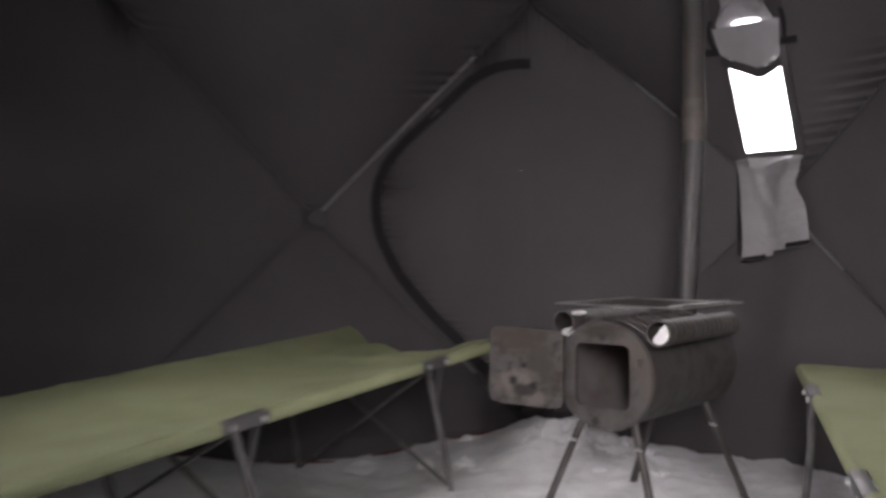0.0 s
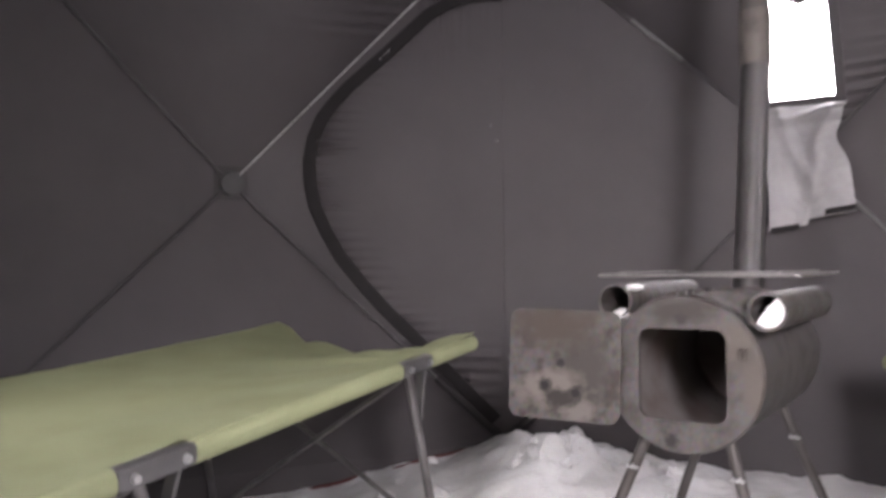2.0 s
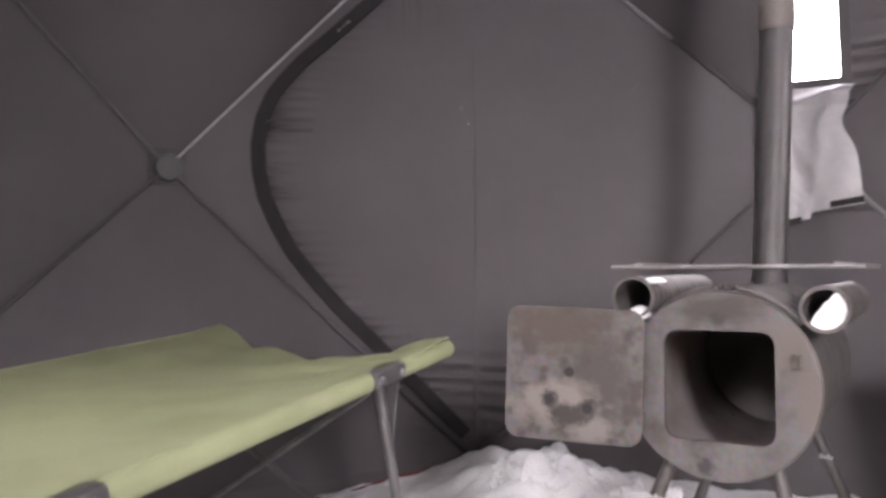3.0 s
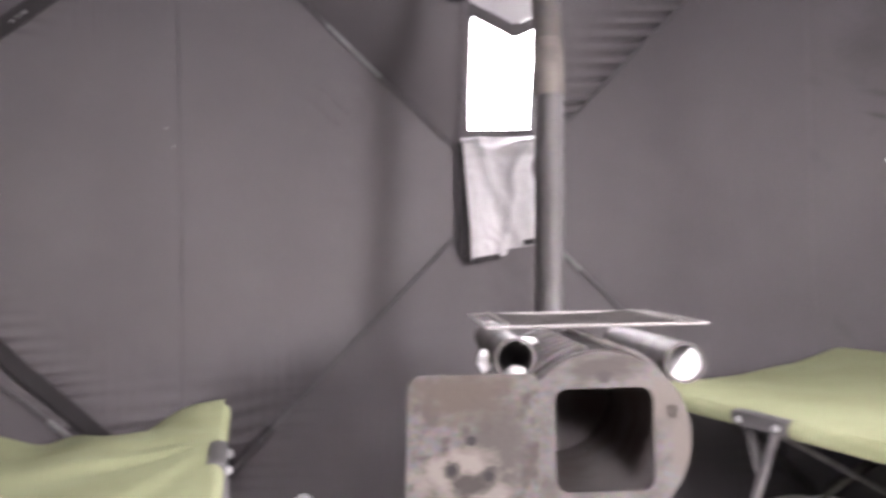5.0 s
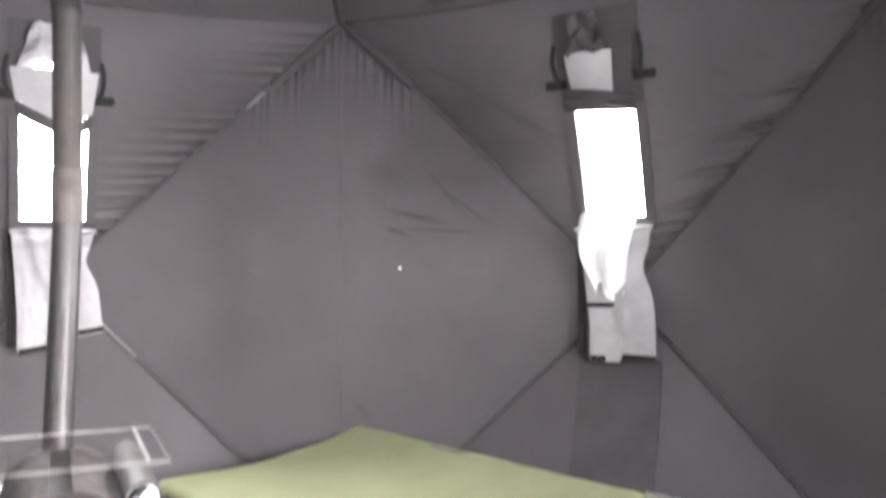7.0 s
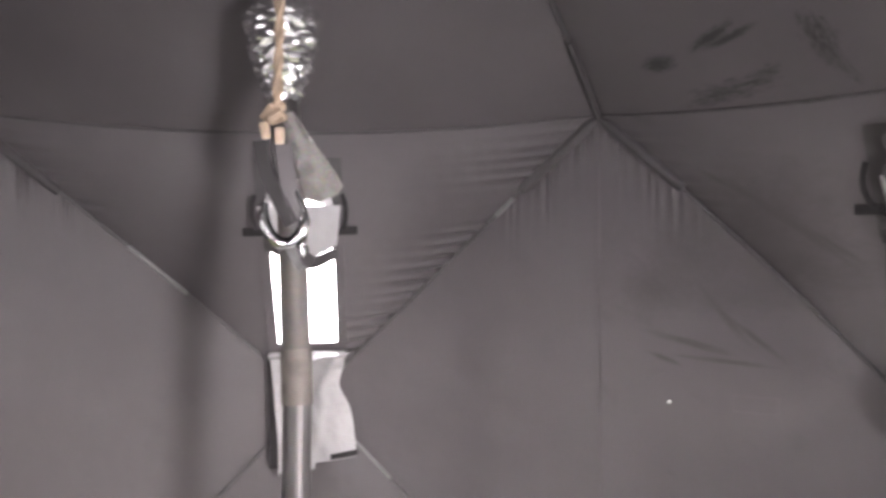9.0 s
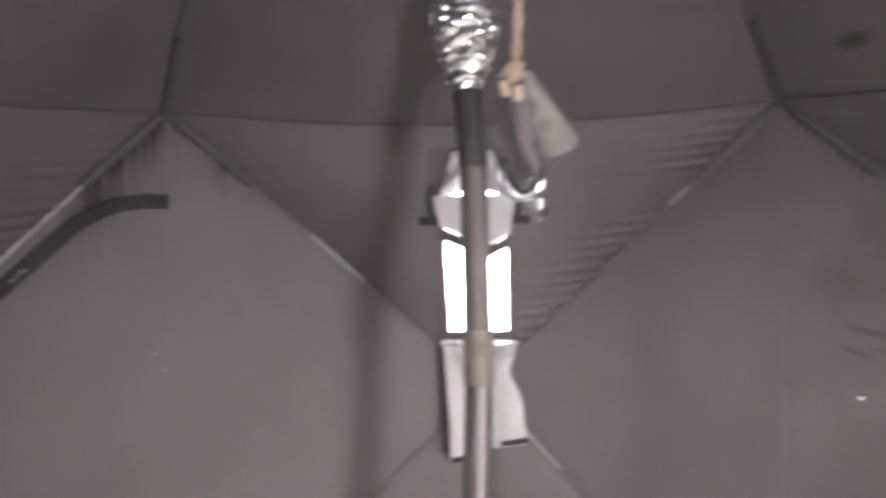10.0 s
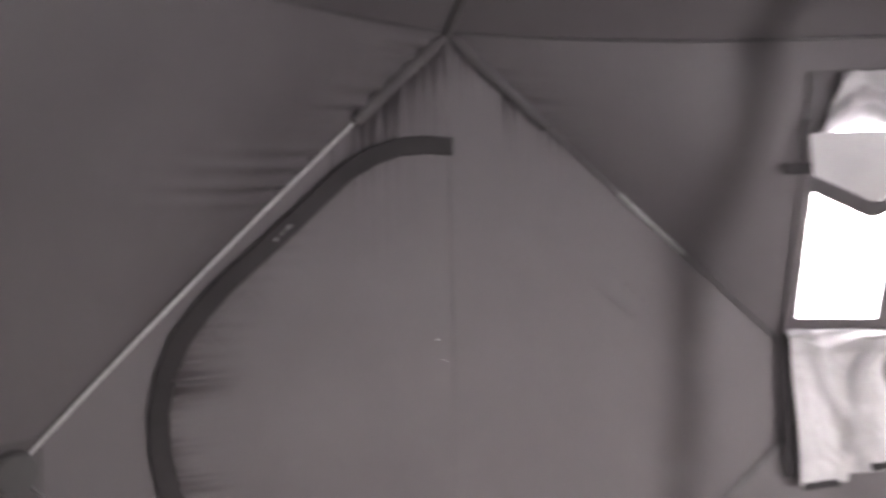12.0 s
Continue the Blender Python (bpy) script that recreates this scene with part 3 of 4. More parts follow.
for _k in range(6):
    build_wall(_k)
build_zip(5, 0)
build_patch(5, 0, 0.50, 1.165, -42)
build_patch(0, 0, 0.43, 1.195, -40)
build_patch(1, 1, 0.42, 0.985, 0, 0.12, 0.045)
for _c in (0, 1):
    _w = bpy.data.objects["wall_" + NAMES[_c]]
    _in = (CENTRE - CORNERS[_c]).normalized()
    _pts = [CORNERS[_c] + UP * (CORNER_HIGH[_c] * i / 20) + _in * (0.03 * 4 * (i / 20) * (1 - i / 20) + 0.001) for i in range(21)]
    part("seam", rod(bmesh.new(), _pts, 0.0022, 6), FABRIC, _w)
_hem = [CORNERS[5].lerp(CORNERS[0], i / 24) + Vector((0.012, -0.008, 0)) for i in range(25)]
_hem = [Vector((p.x, p.y, snow_height(p.x, p.y) + 0.008 * math.sin(i * 1.3))) for i, p in enumerate(_hem)]
part("hem", rod(bmesh.new(), _hem, 0.005, 8), RED, bpy.data.objects["wall_west"], "red hem at the foot of the wall")
build_ceiling()


# ---- stove ----
def rounded_outline(w, h, r, n=5):
    pts = []
    for cx, cz, a0 in ((w / 2 - r, h / 2 - r, 0), (-w / 2 + r, h / 2 - r, 90), (-w / 2 + r, -h / 2 + r, 180), (w / 2 - r, -h / 2 + r, 270)):
        for i in range(n + 1):
            a = radians(a0 + 90 * i / n)
            pts.append((cx + r * math.cos(a), cz + r * math.sin(a)))
    full = []
    for (x0, z0), (x1, z1) in zip(pts, pts[1:] + pts[:1]):
        k = max(1, round(math.hypot(x1 - x0, z1 - z0) / 0.012))
        full += [(x0 + (x1 - x0) * i / k, z0 + (z1 - z0) * i / k) for i in range(k)]
    return full


def plate(outline, depth, hole=None):
    """A plate in the xz plane, its front at y = 0 and its back at y = depth; hole: an outline with as many points."""
    bm = bmesh.new()
    loops = []
    for pts in ([outline, hole] if hole else [outline]):
        loops.append([[bm.verts.new((x, y, z)) for x, z in pts] for y in (0, depth)])
    n = len(outline)
    for f, b in loops:
        for i in range(n):
            bm.faces.new((f[i], f[(i + 1) % n], b[(i + 1) % n], b[i]))
    for s in (0, 1):
        if hole:
            for i in range(n):
                bm.faces.new((loops[0][s][i], loops[0][s][(i + 1) % n], loops[1][s][(i + 1) % n], loops[1][s][i]))
        else:
            bm.faces.new(loops[0][s])
    return bm


STOVE_AT, STOVE_R, STOVE_LONG = Vector((0.026, -1.044, 0.413)), 0.143, 0.555


def build_stove():
    stove = thing("camp_stove", "round steel camp stove, scorched and rusty, with its door open", "stove", at=STOVE_AT, turn=-1.0)
    ring = rounded_outline(0.163, 0.169, 0.022, 8)
    disc = []
    for x, z in ring:
        a = math.atan2(z, x)
        disc.append((STOVE_R * math.cos(a), STOVE_R * math.sin(a)))
    part("front_plate", plate(disc, 0.012, ring), STOVE, stove)
    # the drum, open towards the front
    bm = bmesh.new()
    sides = 48
    prof = [(0.005, STOVE_R - 0.001), (0.01, STOVE_R + 0.003), (0.02, STOVE_R + 0.003), (0.026, STOVE_R - 0.001), (STOVE_LONG - 0.012, STOVE_R - 0.001), (STOVE_LONG, STOVE_R - 0.012), (STOVE_LONG, 0.0)]
    rows = [[bm.verts.new((r * math.cos(2 * math.pi * i / sides), y, r * math.sin(2 * math.pi * i / sides))) for i in range(sides)] for y, r in prof[:-1]]
    for a, b in zip(rows, rows[1:]):
        for i in range(sides):
            bm.faces.new((a[i], a[(i + 1) % sides], b[(i + 1) % sides], b[i]))
    bm.faces.new(rows[-1])
    part("drum", bm, STOVE, stove)
    bm = bmesh.new()
    rows = [[bm.verts.new((r * math.cos(2 * math.pi * i / sides), y, r * math.sin(2 * math.pi * i / sides))) for i in range(sides)] for y, r in ((0.013, STOVE_R - 0.006), (STOVE_LONG - 0.02, STOVE_R - 0.006))]
    for i in range(sides):
        bm.faces.new((rows[0][i], rows[0][(i + 1) % sides], rows[1][(i + 1) % sides], rows[1][i]))
    bm.faces.new(rows[1])
    part("firebox", bm, SOOT, stove, "sooty inside of the firebox")
    # door
    bm = plate(rounded_outline(0.218, 0.214, 0.022, 5), 0.005)
    bmesh.ops.bevel(bm, geom=[e for e in bm.edges if len(e.link_faces) == 2 and abs(e.calc_face_angle(0)) > 1.2], offset=0.0015, segments=2, affect='EDGES')
    bmesh.ops.translate(bm, vec=(-0.109, 0, 0), verts=bm.verts[:])
    door = part("door", bm, DOORSTEEL, stove, "open rust-stained steel door")
    door.matrix_local = pose(-0.110, -0.018, 0.006, 0, 2.0, 13)
    for x, z in ((-0.146, -0.041), (-0.085, -0.052), (-0.115, 0.004)):
        bm = bmesh.new()
        bmesh.ops.create_cone(bm, cap_ends=True, segments=18, radius1=0.008, radius2=0.008, depth=0.004, matrix=pose(x, -0.0005, z, 90))
        part("air_hole", bm, BAND, door)
    for z in (-0.06, 0.06):
        bm = bmesh.new()
        rod(bm, [(-0.116, -0.008, z - 0.014), (-0.116, -0.008, z + 0.014)], 0.006, 10)
        part("hinge", bm, STOVE, stove)
    bm = bmesh.new()
    rod(bm, [(0.108, -0.002, 0.052), (0.108, -0.007, 0.050), (0.110, -0.008, 0.034), (0.116, -0.008, 0.034), (0.117, -0.007, 0.050), (0.117, -0.002, 0.052)], 0.0028, 8)
    part("latch", bm, STOVE, stove)
    # side tubes with snow in them
    for x, z, label in ((-0.14, 0.132, ""), (0.146, 0.118, "")):
        bm = bmesh.new()
        r, L, n = 0.033, 0.44, 45
        prof = [(0.0, r - 0.003)] + [(L * i / n, r + 0.0021 * math.cos(i * 2.1)) for i in range(n + 1)] + [(L, r - 0.003), (0.0, r - 0.003)]
        rows = [[bm.verts.new((x + q * math.cos(2 * math.pi * i / 24), 0.03 + y, z + q * math.sin(2 * math.pi * i / 24))) for i in range(24)] for y, q in prof]
        for a, b in zip(rows, rows[1:]):
            for i in range(24):
                bm.faces.new((a[i], a[(i + 1) % 24], b[(i + 1) % 24], b[i]))
        part("tube", bm, STOVE, stove)
    # ribs wrapped over the shoulders of the drum
    for side in (-1, 1):
        for i in range(9):
            y = 0.05 + 0.047 * i
            pts = [(side * (STOVE_R + 0.006) * math.cos(a), y, (STOVE_R + 0.006) * math.sin(a)) for a in (radians(40 + 42 * q / 8) for q in range(9))]
            part("rib", rod(bmesh.new(), pts, 0.0055, 8), STOVE, stove)
    # wire racks folded out at the top
    z, y0, y1 = 0.182, 0.062, 0.448
    rack = part("wire_rack", rod(bmesh.new(), [(-0.185, y0, z), (0.197, y0, z), (0.197, y1, z), (-0.185, y1, z), (-0.185, y0, z)], 0.0028, 8), CHROME, stove, "wire rack of bare steel rods")
    for x in (-0.148, 0.158):
        part("bar", rod(bmesh.new(), [(x, y0, z + 0.002), (x, y1, z + 0.002)], 0.003, 8), CHROME, rack)
    for i in range(1, 11):
        y = y0 + (y1 - y0) * i / 11
        part("wire", rod(bmesh.new(), [(-0.148, y, z + 0.004), (-0.05, y, z - 0.001), (0.06, y, z - 0.001), (0.158, y, z + 0.004)], 0.0012, 6), DARK_WIRE, rack)
        for x in (-0.148, 0.158):
            part("wire_end", rod(bmesh.new(), [(x - 0.005, y, z + 0.0045), (x + 0.005, y, z + 0.0045)], 0.0022, 6), CHROME, rack)
    # legs
    for x, y, dx, dy in ((-0.075, 0.035, -0.13, -0.03), (0.075, 0.035, 0.09, -0.03), (-0.075, 0.46, -0.12, 0.05), (0.075, 0.46, 0.12, 0.05)):
        bm = bmesh.new()
        top = Vector((x, y, -0.115))
        foot = Vector((x + dx, y + dy, -STOVE_AT.z - 0.02))
        rod(bm, [top, foot], 0.011, 12)
        leg = part("leg", bm, LEG_STEEL, stove)
        bm = bmesh.new()
        p = top.lerp(foot, 0.22)
        rod(bm, [p + Vector((-0.012, -0.012, 0.002)), p + Vector((0.012, -0.012, 0))], 0.0032, 8)
        rod(bm, [p + Vector((-0.009, -0.018, 0.008)), p + Vector((-0.002, -0.014, 0)), p + Vector((0.006, -0.019, 0.008))], 0.0022, 6)
        part("wing_nut", bm, ZINC, leg)
    return stove


def build_pipe():
    pipe = thing("stove_pipe", "sectioned dark steel stove pipe rising from the stove", "stove pipe", at=(0.0, -0.525, 0.0))
    axis = [Vector((0.030, -0.022, 0.535)), Vector((0.048, 0.012, 1.085)), Vector((0.043, 0.022, 1.60)), Vector((0.026, 0.035, 1.83)), Vector((0.010, 0.06, 2.75))]
    for a, b in zip(axis, axis[1:]):
        d = (b - a).normalized()
        bm = bmesh.new()
        rod(bm, [a - d * 0.0, a + d * 0.035, a + d * 0.04, b - d * 0.02, b], [0.0355, 0.0355, 0.0335, 0.0335, 0.0325], 28)
        part("section", bm, PIPE_BURNT if a is axis[1] else PIPE, pipe)
    a, b = axis[1], axis[2]
    d = (b - a).normalized()
    bm = bmesh.new()
    rod(bm, [a, a + d * 0.004, a + d * 0.125, a + d * 0.13], [0.034, 0.0362, 0.0362, 0.034], 28)
    part("joint", bm, RUST, pipe, "burnt pipe joint")
    return pipe


def build_foil():
    """Foil pressed round the pipe: wide under the roof, tight at its lower end, creased into small facets."""
    bm = bmesh.new()
    rnd = random.Random(4)
    prof = [(1.79, 0.037), (1.805, 0.042), (1.83, 0.046), (1.86, 0.058), (1.90, 0.070), (1.94, 0.077), (1.97, 0.078), (1.995, 0.070), (2.01, 0.052), (2.02, 0.034)]
    rows, n, m = [], 30, 22
    for i in range(n + 1):
        z = 1.79 + 0.23 * i / n
        r = float(np.interp(z, [p[0] for p in prof], [p[1] for p in prof]))
        ring = []
        for j in range(m):
            a = 2 * math.pi * (j + 0.5 * (i % 2) + rnd.uniform(-0.3, 0.3)) / m
            q = 1.14 * r + rnd.uniform(-0.0055, 0.0055) + 0.008 * noise.noise((math.cos(a) * 2, math.sin(a) * 2, z * 22))
            hem = rnd.uniform(-0.012, 0.010) if i == 0 else rnd.uniform(-0.003, 0.003)
            ring.append(bm.verts.new((q * math.cos(a), q * math.sin(a), z + hem)))
        rows.append(ring)
    for i, (a, b) in enumerate(zip(rows, rows[1:])):
        for j in range(m):
            k = (j + 1) % m
            if i % 2:
                bm.faces.new((a[j], a[k], b[k]))
                bm.faces.new((a[j], b[k], b[j]))
            else:
                bm.faces.new((a[j], a[k], b[j]))
                bm.faces.new((a[k], b[k], b[j]))
    ob = part("foil_wrap", bm, FOIL, None, smooth=False)
    ob.location = (0.030, -0.492, 0)
    tagged(ob, "crumpled aluminium foil wrapped round the stove pipe", "foil")


build_stove()
build_pipe()
build_foil()


# ---- cots ----
def build_cot(name_label, far_in, far_out, direction, length, legs, slack, clips_out=None):
    """far_in, far_out: the far corners on the tent's middle and wall sides; direction: along the rails, away from the far end;
    clips_out: where the brackets sit on the wall side, if not over the legs."""
    cot = thing("camping_cot", name_label, "camping cot", "camping cots")
    d = Vector(direction).normalized()
    a, b = Vector(far_in), Vector(far_out)
    across = (b - a)
    wide = across.length
    across.normalize()
    up = d.cross(across).normalized()
    if up.z < 0:
        up = -up

    def top(u, v):
        s, w = u * length, v
        belly = math.sin(math.pi * w)
        near_end = math.exp(-s / 0.22)
        x = a.lerp(b, w) + d * (s + 1.5 * slack * belly * near_end)
        curl = 0.2 * slack * math.exp(-((s / 0.12) ** 2)) * (math.exp(-(w / 0.1) ** 2) + 0.6 * math.exp(-((1 - w) / 0.1) ** 2))
        folds = slack * belly * (0.30 * near_end * math.sin(22 * w + 5 * s) + 0.26 * near_end * math.sin(13 * w - 11 * s + 1.0) + 0.3 * math.exp(-s / 0.8) * noise.noise((w * 5, s * 2.5, 3.0)) + 0.16 * math.exp(-s / 0.5) * noise.noise((w * 14 + s * 6, s * 5, 8.0)))
        if slack > 0.02:
            # creases that fan out from the first bracket
            dx, dy = s - 0.30, w * wide + 0.02
            r, ang = math.hypot(dx, dy), math.atan2(dx, dy)
            fan = math.sin(ang * 8.5 + 1.2 * noise.noise((ang * 3, r * 2, 1.0))) + 0.5 * math.sin(ang * 17 + 2.0)
            folds += 0.0085 * fan * math.exp(-r / 0.42) * min(1, r / 0.10) * min(1, max(0, (w * wide - 0.02) / 0.05)) * (0.7 + 0.6 * noise.noise((ang * 4, 5.0, r * 3)))
        x += up * (-(0.020 + slack * near_end) * belly ** 1.3 + curl + folds + 0.005 * noise.noise(x * 5) + 0.0035 * noise.noise((s * 14, round(w) * 9.0, slack * 50)) * (1 - belly) ** 2)
        return x

    notch = 0.075

    def cut(u, v):
        s = u * length
        edge = min(v, 1 - v) * wide
        return any(abs(s - q) < notch and edge < (0.022 if v < 0.5 or not clips_out else 0.034) * math.sqrt(max(0, 1 - ((s - q) / notch) ** 4)) for q in (legs if v < 0.5 else clips_out or legs))

    bm = sheet(bmesh.new(), top, 180, 48, 0.003, -up, skip=cut)
    part("canvas", bm, CANVAS, cot)
    for side, p in ((0, a), (1, b)):
        inner = across if side == 0 else -across
        holders = clips_out if side == 1 and clips_out else legs
        # the canvas is turned over the rail and hangs as a hem
        for s0, s1 in zip([0.0] + [q + notch for q in holders], [q - notch for q in holders] + [length]):
            if s1 - s0 < 0.02:
                continue

            def hem(u, v, s0=s0, s1=s1, p=p, inner=inner):
                ang = v * math.pi * 1.15
                r = 0.018
                return p + d * (s0 + (s1 - s0) * u) + inner * (0.006 - math.sin(ang) * r) - up * (r - math.cos(ang) * r) 
            part("hem", sheet(bmesh.new(), hem, 24, 10, 0.003, -up), CANVAS, cot)
        bm = rod(bmesh.new(), [p + d * 0.01 - up * 0.018 + inner * 0.006, p + d * (length - 0.01) - up * 0.018 + inner * 0.006], 0.0125, 12)
        part("rail", bm, STEEL_TUBE, cot)
        for q in holders:
            c = p + d * q - up * 0.018
            m = Matrix((d, across, up)).transposed().to_4x4()
            bm = block(bmesh.new(), c + up * (0.001 if side == 0 else -0.003), (0.155, 0.032, 0.034), m, 0.011)
            clip = part("clip", bm, BRACKET, cot, "grey steel bracket with two bright rivets")
            for e in (-0.05, 0.05):
                bm = rod(bmesh.new(), [c + d * e - inner * 0.014, c + d * e - inner * 0.023], [0.008, 0.006], 12)
                part("bolt", bm, ZINC, clip)
            if side == 1 and clips_out and q > 0.8:
                for e in (-0.039, 0.039):
                    bm = block(bmesh.new(), c + d * e + inner * 0.012 + up * 0.020, (0.072, 0.005, 0.022), m @ pose(0, 0, 0, 25, 0, 0), 0.002)
                    part("bracket_plate", bm, ZINC, clip, "bright zinc plate")
    for q in legs:
        pa, pb = a + d * q - up * 0.03, b + d * q - up * 0.03
        fa, fb = Vector((pa.x, pa.y, 0.0)) - d * 0.085 - across * 0.02, Vector((pb.x, pb.y, 0.0)) - d * 0.085 + across * 0.02
        for f in (fa, fb):
            f.z = snow_height(f.x, f.y) - 0.01
        for h, f in ((pa, fa), (pb, fb)):
            h = h + d * 0.035
            leg = part("leg", rod(bmesh.new(), [h, h.lerp(f, 0.5), f], 0.0105, 12), STEEL_TUBE, cot)
            a0, a1 = h - d * 0.075, h.lerp(f, 0.27) - d * 0.004
            m = Matrix(((a1 - a0).normalized(), across, (a1 - a0).normalized().cross(across))).transposed().to_4x4()
            part("hinge_plate", block(bmesh.new(), (a0 + a1) / 2, ((a1 - a0).length, 0.026, 0.007), m, 0.003), BRACKET, leg, "grey steel folding strut")
        off = d * 0.022
        for h, f in ((pa, fb), (pb, fa)):
            part("brace", rod(bmesh.new(), [h.lerp(f, 0.04) + off, f.lerp(h, 0.04) + off], 0.007, 10), STEEL_TUBE, cot)
            off = -off
    return cot


build_cot("low camping cot with olive green canvas on grey steel legs", (-0.672, -0.62, 0.424), (-1.425, -0.60, 0.434), (0.17, -0.984, -0.05), 2.2, (0.38, 1.22, 2.0), 0.045)
build_cot("low camping cot with bright green canvas beside the window wall", (0.295, -0.305, 0.394), (0.968, -0.04, 0.442), (0.375, -0.926, -0.036), 2.2, (0.41, 1.24, 2.03), 0.004, (0.41, 1.155, 1.95))


# ---- snow caught on the stove ----
def build_clump(centre, size, seed):
    bm = bmesh.new()
    bmesh.ops.create_icosphere(bm, subdivisions=4, radius=1.0)
    for v in bm.verts:
        n = 1 + 0.25 * noise.noise(v.co * 2.2 + Vector((seed, 0, 0))) + 0.12 * noise.noise(v.co * 6 + Vector((0, seed, 0)))
        v.co = Vector((v.co.x * size[0], v.co.y * size[1], v.co.z * size[2])) * n
    ob = part("snow_clump", bm, SNOW, None)
    ob.location = centre
    tagged(ob, "clump of white snow caught in a tube of the stove", "snow", "snow on the stove")


def build_plug(centre, radius, tilt, edge, seed):
    """Snow packed into the mouth of a tube, up to a slanting line."""
    nx, nz = math.cos(radians(tilt)), math.sin(radians(tilt))
    bm = bmesh.new()
    rings, sides = 12, 40

    def point(i, j, y):
        r, a = radius * i / rings, 2 * math.pi * j / sides
        x, z = r * math.cos(a), r * math.sin(a)
        t = x * nx + z * nz
        line = edge + 0.004 * noise.noise((x * 90, z * 90, seed))
        if t < line:
            x, z = x + nx * (line - t), z + nz * (line - t)
            if math.hypot(x, z) > radius:
                k = radius / math.hypot(x, z)
                x, z = x * k, z * k
        return (x, y + 0.005 * noise.noise((x * 70, z * 70, seed + 2)) * (y < 0.02), z)
    for y in (0.0, 0.07):
        rows = [[bm.verts.new(point(i, j, y)) for j in range(sides)] for i in range(1, rings + 1)]
        bm.faces.new(rows[0])
        for a, b in zip(rows, rows[1:]):
            for j in range(sides):
                bm.faces.new((a[j], a[(j + 1) % sides], b[(j + 1) % sides], b[j]))
        if y == 0.0:
            front = rows[-1]
    for j in range(sides):
        bm.faces.new((front[j], front[(j + 1) % sides], rows[-1][(j + 1) % sides], rows[-1][j]))
    ob = part("snow_plug", bm, SNOW, None, smooth=False)
    ob.location = centre
    tagged(ob, "white snow packed into the mouth of a stove tube", "snow", "snow on the stove")


build_plug(STOVE_AT + Vector((0.146, 0.036, 0.118)), 0.0295, -38, -0.004, 3.0)
build_clump(STOVE_AT + Vector((-0.134, 0.06, 0.104)), (0.020, 0.03, 0.012), 2.0)
# Snow on the tube's rim, its white also standing for light on the steel.
build_clump(STOVE_AT + Vector((-0.112, 0.07, 0.158)), (0.014, 0.03, 0.006), 4.0)
build_clump(STOVE_AT + Vector((-0.178, 0.16, 0.115)), (0.012, 0.02, 0.02), 3.0)


# ---- broken snow along the walls ----
def build_clods():
    rnd = random.Random(11)
    bm = bmesh.new()
    spots = [(-0.53, -0.38, 0.16, 13), (-0.28, -0.30, 0.2, 9), (0.78, -0.55, 0.15, 9), (0.95, -0.75, 0.15, 7), (-0.9, -0.5, 0.3, 5)]
    for cx, cy, r, count in spots:
        for i in range(count):
            a, q = rnd.uniform(0, 2 * math.pi), r * math.sqrt(rnd.random())
            x, y = cx + q * math.cos(a), cy + q * math.sin(a)
            size = rnd.uniform(0.018, 0.042) * (0.5 + rnd.random())
            seed = rnd.uniform(0, 90)
            turn = pose(x, y, snow_height(x, y) - size * 0.62, rnd.uniform(0, 360), rnd.uniform(0, 360), 0)
            made = bmesh.ops.create_icosphere(bm, subdivisions=3, radius=1.0)["verts"]
            for v in made:
                n = 1 + 0.5 * noise.noise(v.co * 1.4 + Vector((seed, 0, 0))) + 0.28 * noise.noise(v.co * 3.4 + Vector((0, seed, 0))) + 0.1 * noise.noise(v.co * 9 + Vector((0, 0, seed)))
                v.co = turn @ Vector((v.co.x * 1.2 * size * n, v.co.y * size * n, v.co.z * 0.75 * size * n))
    ob = part("snow_clods", bm, SNOW, None)
    tagged(ob, "loose broken clods of white snow on the banks", "snow", kind="stuff")


build_clods()


def build_speck(k, corner, s, z, size, seed):
    p, n = on_side_panel(k, corner, s, z, 0.002)
    bm = bmesh.new()
    bmesh.ops.create_icosphere(bm, subdivisions=2, radius=size)
    for v in bm.verts:
        v.co *= 1 + 0.5 * noise.noise(v.co / size * 1.5 + Vector((seed, 0, 0)))
    ob = part("snow_speck", bm, SNOW, None)
    ob.location = p
    tagged(ob, "crumb of snow stuck on the tent wall", "snow", "snow crumbs on the wall")


for _i, (_k, _c, _s, _z, _r) in enumerate(((1, 1, 0.19, 0.975, 0.0045), (5, 0, 0.02, 1.05, 0.0013), (5, 0, 0.04, 1.10, 0.0013))):
    build_speck(_k, _c, _s, _z, _r, _i * 3.7)


# ---- windows ----
def window_spot(k):
    """Places on the tilted plane of a wall's window: metres along the wall, height, metres into the tent."""
    mid, along, out = wall_frame(k)
    hub = hub_of(k)
    reach = (hub - mid).dot(out)
    high = CORNER_HIGH[k] - EDGE_SAG

    def spot(x, z, lift=0.0):
        v = min(1.0, max(0.0, (high - z) / (high - hub.z)))
        o = reach * v - ROOF_SAG * (1 - v) + WALL_BOW[k] * 4 * v * (1 - v) - SAG_IN.get(k, 0.05) * 6.75 * v * (1 - v) ** 2 - lift
        return mid + along * (WINDOW_X[k] + x + WINDOW_LEAN.get(k, 0.0) * max(0.0, z - WINDOW_LOW)) + out * o + UP * z
    return spot, along, out


def crumple(p, depth, scale, seed):
    return depth * (noise.noise(p * scale + Vector((seed, 0, 0))) + 0.5 * abs(noise.noise(p * scale * 2.3 + Vector((0, seed, 0)))))


